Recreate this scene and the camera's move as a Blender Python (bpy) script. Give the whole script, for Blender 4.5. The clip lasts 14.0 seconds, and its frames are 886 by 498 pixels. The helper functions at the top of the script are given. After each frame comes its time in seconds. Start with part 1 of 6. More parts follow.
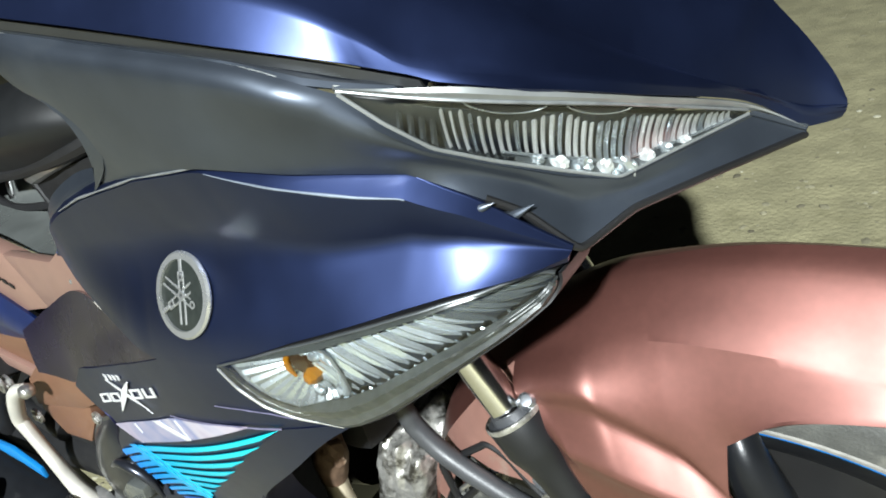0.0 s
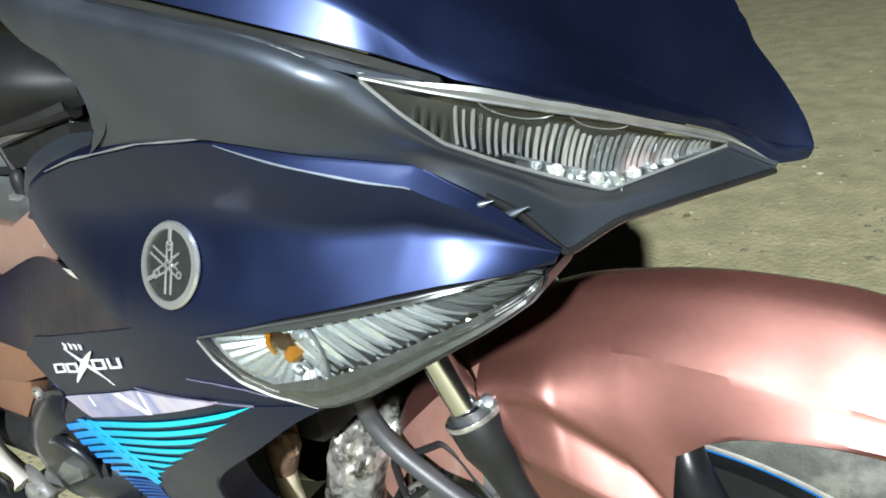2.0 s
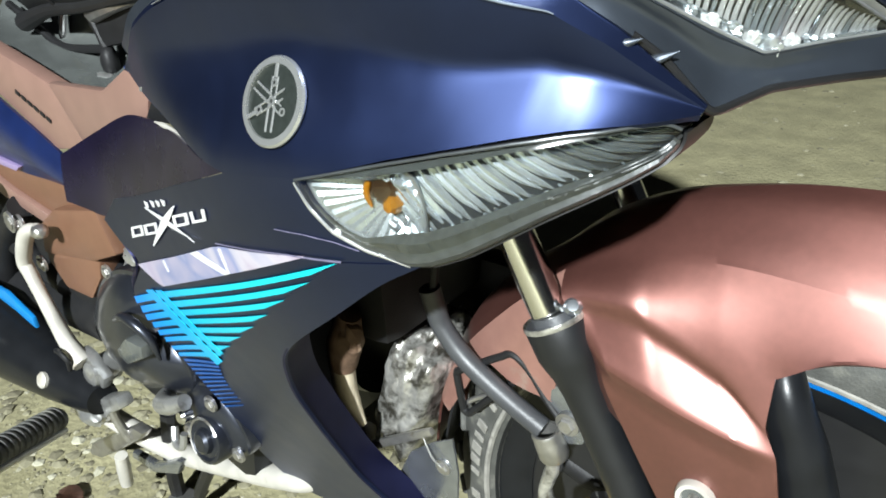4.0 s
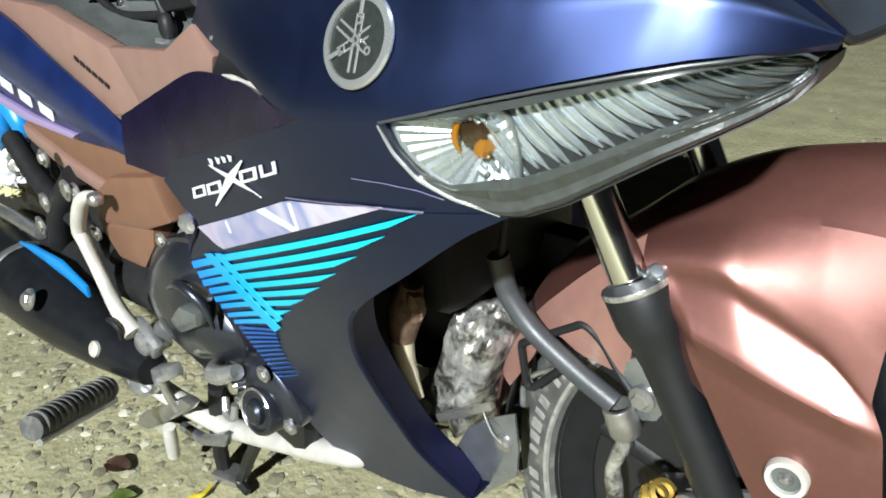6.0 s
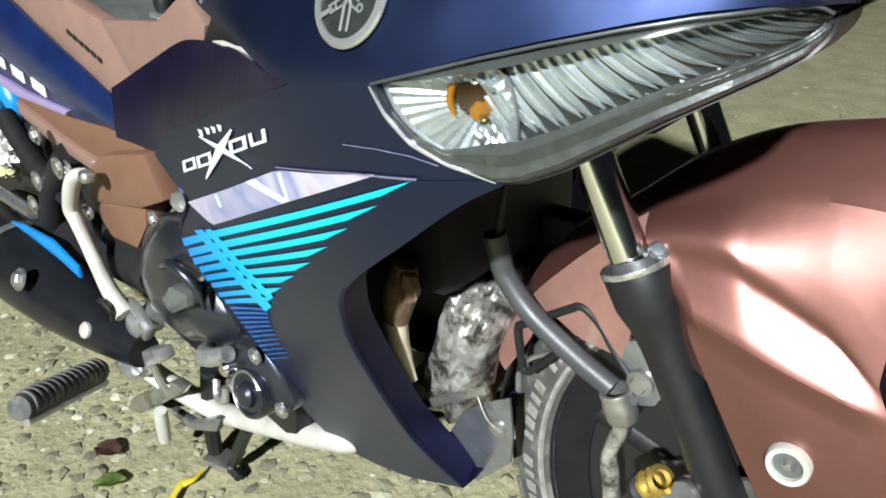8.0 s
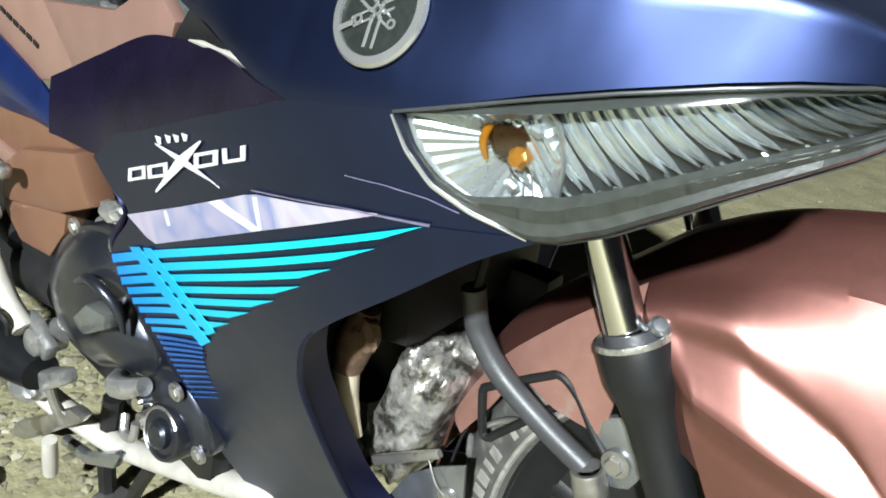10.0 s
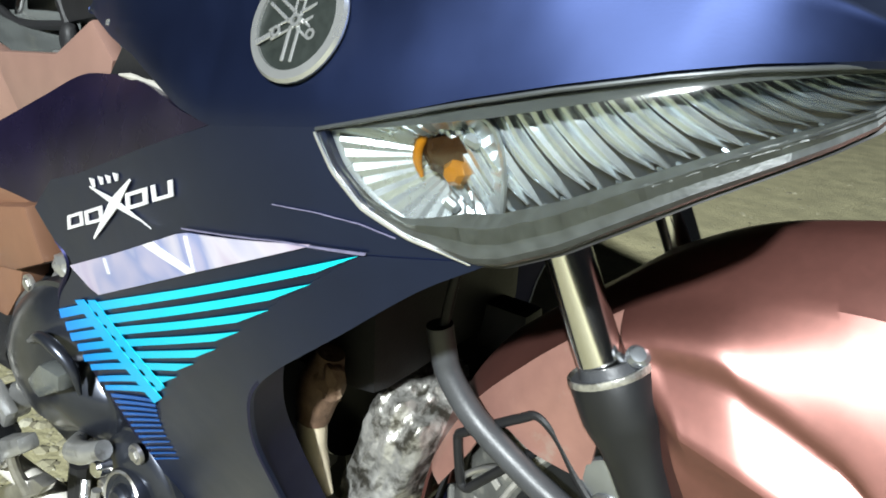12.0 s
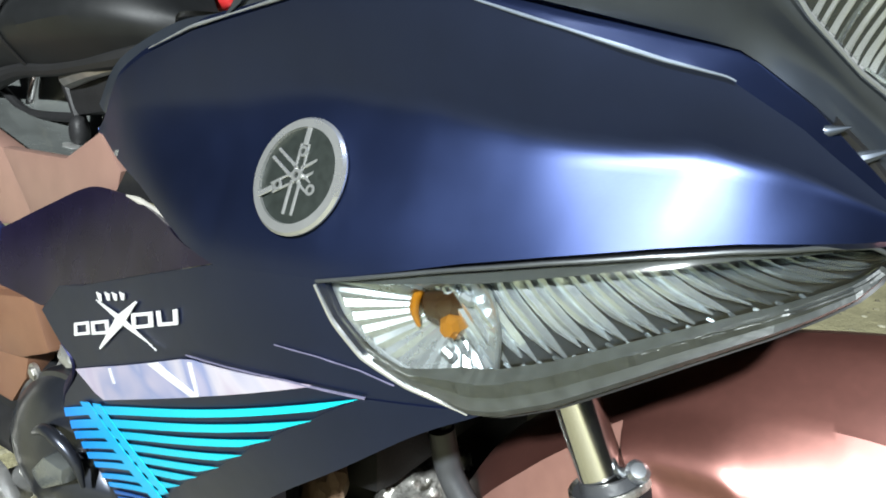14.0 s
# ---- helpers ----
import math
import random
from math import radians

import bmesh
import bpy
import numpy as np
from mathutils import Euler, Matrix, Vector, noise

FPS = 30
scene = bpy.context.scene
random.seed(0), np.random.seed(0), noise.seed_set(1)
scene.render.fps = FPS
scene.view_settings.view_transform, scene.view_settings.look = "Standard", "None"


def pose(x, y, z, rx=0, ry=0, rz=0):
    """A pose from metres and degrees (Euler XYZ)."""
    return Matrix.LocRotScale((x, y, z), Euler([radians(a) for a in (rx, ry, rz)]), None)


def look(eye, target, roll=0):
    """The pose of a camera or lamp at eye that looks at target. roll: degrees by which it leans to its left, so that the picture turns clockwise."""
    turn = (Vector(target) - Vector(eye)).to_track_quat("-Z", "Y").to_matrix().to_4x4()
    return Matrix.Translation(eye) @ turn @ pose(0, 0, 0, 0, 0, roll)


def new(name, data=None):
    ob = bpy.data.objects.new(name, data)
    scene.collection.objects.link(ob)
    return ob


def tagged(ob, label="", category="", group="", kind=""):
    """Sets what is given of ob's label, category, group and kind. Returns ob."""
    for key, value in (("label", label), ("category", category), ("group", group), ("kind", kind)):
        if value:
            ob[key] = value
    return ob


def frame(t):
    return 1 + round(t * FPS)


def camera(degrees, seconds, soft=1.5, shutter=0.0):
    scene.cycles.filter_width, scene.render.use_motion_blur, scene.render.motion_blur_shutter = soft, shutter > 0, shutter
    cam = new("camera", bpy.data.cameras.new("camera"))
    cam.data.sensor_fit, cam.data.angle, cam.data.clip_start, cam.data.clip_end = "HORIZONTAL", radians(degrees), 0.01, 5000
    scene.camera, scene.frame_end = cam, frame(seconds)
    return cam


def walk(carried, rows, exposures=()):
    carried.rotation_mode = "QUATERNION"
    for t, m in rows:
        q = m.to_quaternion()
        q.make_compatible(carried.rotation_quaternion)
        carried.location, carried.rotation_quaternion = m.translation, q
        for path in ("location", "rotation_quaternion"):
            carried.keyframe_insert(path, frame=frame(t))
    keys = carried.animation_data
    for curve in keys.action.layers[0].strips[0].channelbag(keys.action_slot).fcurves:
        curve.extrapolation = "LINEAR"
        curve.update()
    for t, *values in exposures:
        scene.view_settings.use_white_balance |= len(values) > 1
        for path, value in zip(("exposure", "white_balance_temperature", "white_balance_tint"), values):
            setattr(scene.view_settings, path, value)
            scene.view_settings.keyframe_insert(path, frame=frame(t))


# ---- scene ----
cam = camera(65.0, 14.0, soft=1.8)
METRES, TILT, LEAN, TURN = 0.45, -26.061, 15.057, 33.352
EYE = (0.1033, -0.3795, 0.8459)
ROWS = [
    (0.0, 0.0, 0.0, 0.0, 0.0, 0.0, -0.0),
    (0.5, -0.0196, -0.0354, 0.0018, -2.97, 0.66, -2.13),
    (1.0, -0.0022, -0.0209, 0.0106, 0.05, 0.67, -1.22),
    (1.5, -0.0193, -0.011, -0.0036, -1.95, 2.21, -3.27),
    (2.0, -0.0471, -0.0315, -0.0268, -4.39, 1.52, -5.44),
    (2.5, -0.0203, -0.0143, -0.0236, -4.31, 1.21, -3.7),
    (3.0, -0.0263, 0.0, -0.0276, -1.5, 0.51, -3.93),
    (3.5, -0.0506, 0.0006, -0.0918, 0.56, -0.69, -7.51),
    (4.0, -0.094, 0.0216, -0.1622, -0.53, -1.28, -12.22),
    (6.5, -0.1565, 0.0629, -0.2288, 2.94, -2.92, -13.31),
    (7.0, -0.1716, 0.0582, -0.2308, 3.85, -3.64, -13.28),
    (7.5, -0.1086, 0.0904, -0.2412, 3.43, -4.31, -11.14),
    (8.0, -0.1317, 0.0959, -0.2505, 2.21, -2.9, -14.22),
    (10.5, -0.2496, 0.2127, -0.2636, -5.97, 2.61, -20.67),
    (11.0, -0.2659, 0.2185, -0.2617, -6.78, 3.31, -20.7),
    (11.5, -0.2167, 0.2195, -0.2479, -3.76, 5.71, -17.51),
    (12.0, -0.1715, 0.2591, -0.2565, -5.19, 5.99, -17.41),
    (12.5, -0.1751, 0.2702, -0.2403, -4.29, 6.56, -17.11),
    (13.0, -0.1805, 0.2819, -0.2341, -4.66, 7.02, -17.33),
    (13.5, -0.1794, 0.275, -0.2282, -4.57, 7.3, -17.38),
    (14.0, -0.193, 0.232, -0.1731, -4.74, 9.32, -16.61),
]
walk(cam, [(t, pose(*EYE, TILT, LEAN, TURN) @ pose(METRES * x, METRES * y, METRES * z, 90 + pitch, roll, yaw)) for t, x, y, z, yaw, pitch, roll in ROWS])

# ---- light: a night yard, one hard lamp high behind the camera, a faint night sky ----
world = bpy.data.worlds.new("night")
scene.world = world
world.use_nodes = True
world.node_tree.nodes["Background"].inputs[0].default_value = (0.55, 0.62, 0.72, 1)
world.node_tree.nodes["Background"].inputs[1].default_value = 0.013
lamp = bpy.data.lights.new("yard_lamp", "AREA")
lamp.shape, lamp.size, lamp.energy, lamp.color = "DISK", 0.36, 3460.0, (0.93, 1.0, 1.02)
lamp_ob = new("yard_lamp", lamp)
lamp_ob.matrix_world = look((2.93, -7.81, 6.05), (-0.15, 0, 0.55))
scene.view_settings.exposure = 0.0


# ---- materials ----
def mk(name, base, rough=0.5, metal=0.0, var=0.15, scale=60.0, bump=0.0, bscale=300.0, coat=0.0, coat_rough=0.1, dirt=None, dirt_at=0.6, dirt_scale=14.0, rvar=0.1, spec=0.5):
    """A principled surface: base colour varied by noise at two scales, a dirt tint with shape of its own, fine relief."""
    m = bpy.data.materials.new(name)
    m.use_nodes = True
    nt = m.node_tree
    n, l = nt.nodes, nt.links
    b = n["Principled BSDF"]
    co = n.new("ShaderNodeTexCoord")
    n1 = n.new("ShaderNodeTexNoise")
    n1.inputs["Scale"].default_value, n1.inputs["Detail"].default_value = scale, 5
    n2 = n.new("ShaderNodeTexNoise")
    n2.inputs["Scale"].default_value, n2.inputs["Detail"].default_value = dirt_scale, 6
    n2.inputs["Roughness"].default_value = 0.65
    for k in (n1, n2):
        l.new(co.outputs["Object"], k.inputs["Vector"])
    mr = n.new("ShaderNodeMapRange")
    mr.inputs["From Min"].default_value, mr.inputs["From Max"].default_value = 0.3, 0.7
    mr.inputs["To Min"].default_value, mr.inputs["To Max"].default_value = 1 - var, 1 + var
    l.new(n1.outputs["Fac"], mr.inputs["Value"])
    mul = n.new("ShaderNodeVectorMath")
    mul.operation = "SCALE"
    if metal < 0.6:
        base = [0.63 * c for c in base]
        dirt = dirt and [0.63 * c for c in dirt]
    mul.inputs[0].default_value = base
    l.new(mr.outputs["Result"], mul.inputs["Scale"])
    col = mul.outputs["Vector"]
    if dirt:
        mx = n.new("ShaderNodeMix")
        mx.data_type = "RGBA"
        mk_ = n.new("ShaderNodeMapRange")
        mk_.inputs["From Min"].default_value, mk_.inputs["From Max"].default_value = dirt_at, dirt_at + 0.15
        l.new(n2.outputs["Fac"], mk_.inputs["Value"])
        l.new(mk_.outputs["Result"], mx.inputs["Factor"])
        l.new(col, mx.inputs["A"])
        mx.inputs["B"].default_value = (*dirt, 1)
        col = mx.outputs["Result"]
    l.new(col, b.inputs["Base Color"])
    r2 = n.new("ShaderNodeMapRange")
    r2.inputs["From Min"].default_value, r2.inputs["From Max"].default_value = 0.3, 0.7
    r2.inputs["To Min"].default_value, r2.inputs["To Max"].default_value = max(0.02, rough - rvar * rough), min(1, rough + rvar * rough)
    l.new(n2.outputs["Fac"], r2.inputs["Value"])
    l.new(r2.outputs["Result"], b.inputs["Roughness"])
    b.inputs["Metallic"].default_value = metal
    b.inputs["Specular IOR Level"].default_value = spec
    b.inputs["Coat Weight"].default_value = coat
    b.inputs["Coat Roughness"].default_value = coat_rough
    if bump:
        n3 = n.new("ShaderNodeTexNoise")
        n3.inputs["Scale"].default_value, n3.inputs["Detail"].default_value = bscale, 4
        l.new(co.outputs["Object"], n3.inputs["Vector"])
        bp = n.new("ShaderNodeBump")
        bp.inputs["Strength"].default_value, bp.inputs["Distance"].default_value = bump, 0.002
        l.new(n3.outputs["Fac"], bp.inputs["Height"])
        l.new(bp.outputs["Normal"], b.inputs["Normal"])
    return m


def clear(name, tint, rough=0.03, amount=0.12):
    """Clear moulded plastic: see-through, with more gloss at a slant."""
    m = bpy.data.materials.new(name)
    m.use_nodes = True
    n, l = m.node_tree.nodes, m.node_tree.links
    n.clear()
    out, tr, gl, mx, fr, pw, ad = (n.new("ShaderNode" + k) for k in ("OutputMaterial", "BsdfTransparent", "BsdfGlossy", "MixShader", "LayerWeight", "Math", "Math"))
    tr.inputs["Color"].default_value = (*tint, 1)
    gl.inputs["Roughness"].default_value = rough
    fr.inputs["Blend"].default_value = 0.5
    pw.operation, ad.operation = "POWER", "MULTIPLY_ADD"
    pw.inputs[1].default_value = 4.0
    ad.inputs[1].default_value, ad.inputs[2].default_value = 0.6, amount * 0.3
    l.new(fr.outputs["Facing"], pw.inputs[0])
    l.new(pw.outputs["Value"], ad.inputs[0])
    l.new(ad.outputs["Value"], mx.inputs["Fac"])
    l.new(tr.outputs["BSDF"], mx.inputs[1])
    l.new(gl.outputs["BSDF"], mx.inputs[2])
    l.new(mx.outputs["Shader"], out.inputs["Surface"])
    return m


BLUE = mk("satin_blue_paint", (0.0225, 0.0355, 0.099), 0.44, 0.95, 0.06, 40, 0.006, 900, coat=0.42, coat_rough=0.305, spec=0.1)
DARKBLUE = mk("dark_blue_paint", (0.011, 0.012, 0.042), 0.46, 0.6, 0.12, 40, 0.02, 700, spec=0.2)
GLOSSBLUE = mk("gloss_blue_black", (0.022, 0.017, 0.050), 0.27, 0.75, 0.2, 30, coat=0.08, coat_rough=0.12, spec=0.3)
ENGINE = mk("engine_enamel", (0.034, 0.038, 0.050), 0.30, 0.7, 0.15, 30, 0.03, 300, coat=0.35, coat_rough=0.14, dirt=(0.07, 0.07, 0.07), dirt_at=0.68, dirt_scale=18)
SEATBLUE = mk("royal_blue_paint", (0.007, 0.022, 0.115), 0.35, 0.3, 0.2, 30, coat=0.3, coat_rough=0.25)
SILVER = mk("scuffed_grey_plastic", (0.058, 0.070, 0.090), 0.50, 0.80, 0.12, 25, 0.010, 500, coat=0.65, coat_rough=0.26, dirt=(0.074, 0.086, 0.104), dirt_at=0.60, dirt_scale=22)
SILVEREDGE = mk("worn_grey_edge_highlight", (0.34, 0.36, 0.37), 0.36, 0.45, 0.25, 120)
FRAMEGREY = mk("satin_grey_frame", (0.30, 0.315, 0.315), 0.42, 0.6, 0.14, 50, 0.02, 400)
BANDGREY = mk("satin_charcoal_band", (0.050, 0.053, 0.055), 0.38, 0.4, 0.12, 40, 0.02, 500)
WORNGLINT = mk("worn_blue_edge_highlight", (0.36, 0.42, 0.52), 0.30, 0.5, 0.2, 120)
PINLINE = mk("thin_grey_line", (0.20, 0.19, 0.30), 0.4, 0.0, 0.2, 200)
BLACKGAP = mk("black_trim", (0.012, 0.012, 0.013), 0.5, 0, 0.2, 60)
BLACK = mk("black_plastic", (0.014, 0.014, 0.015), 0.55, 0, 0.25, 50, 0.15, 400, dirt=(0.034, 0.032, 0.028), dirt_at=0.66, spec=0.3)
FORKBLACK = mk("matt_black_boot", (0.010, 0.011, 0.013), 0.42, 0, 0.2, 40, 0.02, 500, dirt=(0.035, 0.034, 0.03), dirt_at=0.66, dirt_scale=30)
PODBLACK = mk("satin_black_cover", (0.014, 0.015, 0.016), 0.42, 0.0, 0.15, 40, 0.02, 500, spec=0.3)
GLOSSBLACK = mk("semi_gloss_black", (0.012, 0.013, 0.015), 0.32, 0.0, 0.2, 40, 0.03, 500, dirt=(0.026, 0.026, 0.026), dirt_at=0.68, spec=0.22)
RUBBER = mk("tyre_rubber", (0.085, 0.086, 0.078), 0.70, 0, 0.25, 60, 0.3, 500, dirt=(0.20, 0.195, 0.165), dirt_at=0.50, dirt_scale=30)
MARK = mk("pale_rubber_mark", (0.30, 0.29, 0.26), 0.7, 0, 0.25, 90, 0.2, 300, dirt=(0.12, 0.11, 0.09), dirt_at=0.6, dirt_scale=60)
HOSE = mk("grey_rubber_hose", (0.062, 0.065, 0.071), 0.44, 0, 0.2, 50, 0.1, 500, dirt=(0.16, 0.15, 0.13), dirt_at=0.66, dirt_scale=40)
BRONZE = mk("rose_bronze_paint", (0.196, 0.077, 0.062), 0.45, 0.82, 0.05, 200, 0.010, 1500, coat=0.9, coat_rough=0.35)
BROWN = mk("brown_plastic", (0.25, 0.125, 0.075), 0.45, 0.2, 0.05, 40, 0.03, 400, dirt=(0.3, 0.2, 0.14), dirt_at=0.80)
DUSTBRONZE = mk("dusty_rose_bronze", (0.40, 0.205, 0.165), 0.46, 0.35, 0.10, 60, 0.02, 600, coat=0.3, coat_rough=0.3, dirt=(0.42, 0.29, 0.24), dirt_at=0.60, dirt_scale=55)
CHROME = mk("chrome", (0.78, 0.78, 0.77), 0.15, 1.0, 0.04, 40, dirt=(0.3, 0.28, 0.24), dirt_at=0.74)
STEEL = mk("dull_steel", (0.45, 0.44, 0.42), 0.35, 0.9, 0.2, 60, 0.1, 300, dirt=(0.25, 0.22, 0.17), dirt_at=0.58, dirt_scale=30)
PLATESTEEL = mk("blue_grey_steel_plate", (0.33, 0.35, 0.375), 0.26, 0.85, 0.15, 60, 0.08, 60, dirt=(0.16, 0.155, 0.14), dirt_at=0.64, dirt_scale=30)
CASTALU = mk("dirty_cast_aluminium", (0.56, 0.55, 0.515), 0.33, 0.75, 0.30, 90, 0.7, 160, dirt=(0.080, 0.074, 0.060), dirt_at=0.46, dirt_scale=42)
ALU = mk("bright_aluminium", (0.42, 0.42, 0.41), 0.30, 0.75, 0.15, 60, 0.06, 200, dirt=(0.16, 0.15, 0.13), dirt_at=0.56, dirt_scale=40)
PIPE = mk("pale_exhaust_pipe", (0.72, 0.69, 0.62), 0.42, 0.2, 0.12, 40, 0.05, 300, dirt=(0.4, 0.33, 0.24), dirt_at=0.62)
CREAM = mk("cream_pipe", (0.74, 0.64, 0.47), 0.5, 0.0, 0.12, 60, 0.1, 300, dirt=(0.35, 0.25, 0.16), dirt_at=0.62, dirt_scale=25)
RUST = mk("rusty_brown_bracket", (0.20, 0.12, 0.075), 0.75, 0.2, 0.3, 60, 0.5, 250, dirt=(0.35, 0.26, 0.18), dirt_at=0.55, dirt_scale=40)
MIRROR = mk("lamp_reflector", (0.58, 0.62, 0.65), 0.27, 0.87, 0.05, 30)
FLUTE = mk("headlight_flute", (1.0, 1.0, 1.0), 0.36, 0.5, 0.05, 30)
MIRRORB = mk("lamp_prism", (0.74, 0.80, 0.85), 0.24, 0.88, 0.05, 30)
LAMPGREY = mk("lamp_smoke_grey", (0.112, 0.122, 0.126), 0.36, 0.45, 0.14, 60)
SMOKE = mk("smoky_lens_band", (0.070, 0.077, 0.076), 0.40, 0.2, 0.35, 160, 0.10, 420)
# darker copy of lamp_prism, for prisms that reflect less light
PRISMDIM = mk("lamp_prism_dim", (0.27, 0.31, 0.345), 0.25, 0.88, 0.05, 30)
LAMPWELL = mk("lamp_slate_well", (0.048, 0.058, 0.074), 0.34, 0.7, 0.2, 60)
AMBER = mk("amber_bulb", (0.60, 0.225, 0.008), 0.10, 0.35, 0.1, 80)
AMBERDARK = mk("amber_shade", (0.060, 0.028, 0.010), 0.12, 0.35, 0.2, 80)
CLEAR = clear("clear_lens", (0.93, 0.95, 0.94), 0.14, 0.16)
WHITE = mk("white_sticker", (0.85, 0.85, 0.86), 0.3, 0, 0.03)
BADGE = mk("dark_badge", (0.035, 0.042, 0.038), 0.3, 0.2, 0.2, 300)
BADGERIM = mk("badge_silver", (0.55, 0.56, 0.55), 0.28, 0.8, 0.06, 100)
SHOCKBLUE = mk("bright_blue_shock", (0.01, 0.28, 0.75), 0.35, 0.1, 0.1, 40)
YELLOW = mk("yellow_paint", (0.75, 0.60, 0.05), 0.45, 0, 0.2, 60)
PALEYELLOW = mk("pale_yellow_spring", (0.70, 0.65, 0.35), 0.45, 0, 0.2, 60)
GREYPANEL = mk("glossy_grey_panel", (0.13, 0.14, 0.135), 0.25, 0.1, 0.15, 30, coat=0.3)
GOLD = mk("gold_anodised", (0.75, 0.52, 0.13), 0.25, 0.9, 0.1, 60)
RED = mk("red_switch", (0.6, 0.03, 0.03), 0.4, 0)
LEAFBROWN = mk("dry_leaf", (0.10, 0.045, 0.025), 0.7, 0, 0.3, 120)
LEAFGREEN = mk("green_leaf", (0.17, 0.25, 0.05), 0.6, 0, 0.3, 120)
INNERBRONZE = mk("dusty_inner_bronze", (0.35, 0.205, 0.165), 0.42, 0.15, 0.08, 30, 0.03, 400, coat=0.3, coat_rough=0.3)
CYANTAPE = mk("blue_rim_tape", (0.0, 0.22, 0.75), 0.35, 0)


def ramp_mat(name, axis, stops, rough=0.35, scale=1.0, off=0.0, noise_amt=0.0, noise_scale=30.0):
    """A printed film whose ink runs from colour to colour along one axis."""
    m = bpy.data.materials.new(name)
    m.use_nodes = True
    n, l = m.node_tree.nodes, m.node_tree.links
    b = n["Principled BSDF"]
    co, sp, ma, rp = (n.new("ShaderNode" + k) for k in ("TexCoord", "SeparateXYZ", "Math", "ValToRGB"))
    l.new(co.outputs["Object"], sp.inputs[0])
    ma.operation = "MULTIPLY_ADD"
    ma.inputs[1].default_value, ma.inputs[2].default_value = scale, off
    l.new(sp.outputs[axis], ma.inputs[0])
    src = ma.outputs[0]
    if noise_amt:
        nz, ad = n.new("ShaderNodeTexNoise"), n.new("ShaderNodeMath")
        nz.inputs["Scale"].default_value, nz.inputs["Distortion"].default_value = noise_scale, 1.5
        l.new(co.outputs["Object"], nz.inputs["Vector"])
        ad.operation = "MULTIPLY_ADD"
        ad.inputs[1].default_value = noise_amt
        l.new(nz.outputs["Fac"], ad.inputs[0])
        l.new(src, ad.inputs[2])
        src = ad.outputs[0]
    l.new(src, rp.inputs["Fac"])
    while len(rp.color_ramp.elements) < len(stops):
        rp.color_ramp.elements.new(0.5)
    for e, (p, c) in zip(rp.color_ramp.elements, stops):
        e.position, e.color = p, (0.64 * c[0], 0.64 * c[1], 0.64 * c[2], 1)
    l.new(rp.outputs["Color"], b.inputs["Base Color"])
    b.inputs["Roughness"].default_value = rough
    return m


CYAN = ramp_mat("cyan_stripe_film", "X", [(0.0, (0.0, 0.24, 0.82)), (0.10, (0.0, 0.34, 0.86)), (0.40, (0.0, 0.60, 0.86)), (1.0, (0.0, 0.78, 0.86))], 0.35, 2.9, 1.56)
LOWCYAN = mk("thin_blue_stripe_film", (0.006, 0.105, 0.42), 0.35, 0, 0.1, 40)
HOLO = ramp_mat("pearl_decal_film", "X", [(0.0, (0.34, 0.26, 0.46)), (0.3, (0.52, 0.47, 0.60)), (0.5, (0.26, 0.30, 0.52)), (0.7, (0.60, 0.56, 0.64)), (1.0, (0.40, 0.29, 0.44))], 0.28, 2.0, 0.75, 0.9, 16)


# ---- shaping helpers ----
def crom(points, n):
    """n points evenly spread along a smooth curve through the given ones."""
    p = np.array(points, float)
    if len(p) == 2:
        return p[0] + (p[1] - p[0]) * np.linspace(0, 1, n)[:, None]
    q = np.vstack([2 * p[0] - p[1], p, 2 * p[-1] - p[-2]])
    out = []
    for i in range(1, len(q) - 2):
        t = np.linspace(0, 1, 16, endpoint=False)[:, None]
        a, b, c, d = q[i - 1], q[i], q[i + 1], q[i + 2]
        out.append(0.5 * (2 * b + (c - a) * t + (2 * a - 5 * b + 4 * c - d) * t ** 2 + (3 * b - a - 3 * c + d) * t ** 3))
    out = np.vstack(out + [p[-1:]])
    s = np.concatenate([[0], np.cumsum(np.linalg.norm(np.diff(out, axis=0), axis=1))])
    w = np.linspace(0, s[-1], n)
    return np.stack([np.interp(w, s, out[:, k]) for k in range(out.shape[1])], 1)


def straight(points, n):
    """n points evenly spread along a polyline with sharp corners."""
    p = np.array(points, float)
    s = np.concatenate([[0], np.cumsum(np.linalg.norm(np.diff(p, axis=0), axis=1))])
    w = np.linspace(0, s[-1], n)
    return np.stack([np.interp(w, s, p[:, k]) for k in range(p.shape[1])], 1)


def eased(points, n, r=0.006):
    """n points evenly spread along a polyline whose corners are rounded over about r metres."""
    q = straight(points, 801)
    step = np.linalg.norm(np.diff(q, axis=0), axis=1).sum() / 800
    k = max(1, int(r / step))
    pad = np.vstack([2 * q[0] - q[k:0:-1], q, 2 * q[-1] - q[-2:-k - 2:-1]])
    c = np.vstack([np.zeros(q.shape[1]), np.cumsum(pad, axis=0)])
    return straight((c[2 * k + 1:] - c[:-2 * k - 1]) / (2 * k + 1), n)


def loft(rails, nu, nv, smooth=True):
    """A grid of points over a skin through the rails."""
    rs = [crom(r, nu) if smooth else straight(r, nu) for r in rails]
    return np.stack([crom([r[i] for r in rs], nv) if len(rs) > 2 and smooth else straight([r[i] for r in rs], nv) for i in range(nu)], 0)


FAIR = (-0.2135, 0.0378, -0.1733, 1.2518, -1.1571, 1.2506, 2.4604, 2.0261, -1.5318)


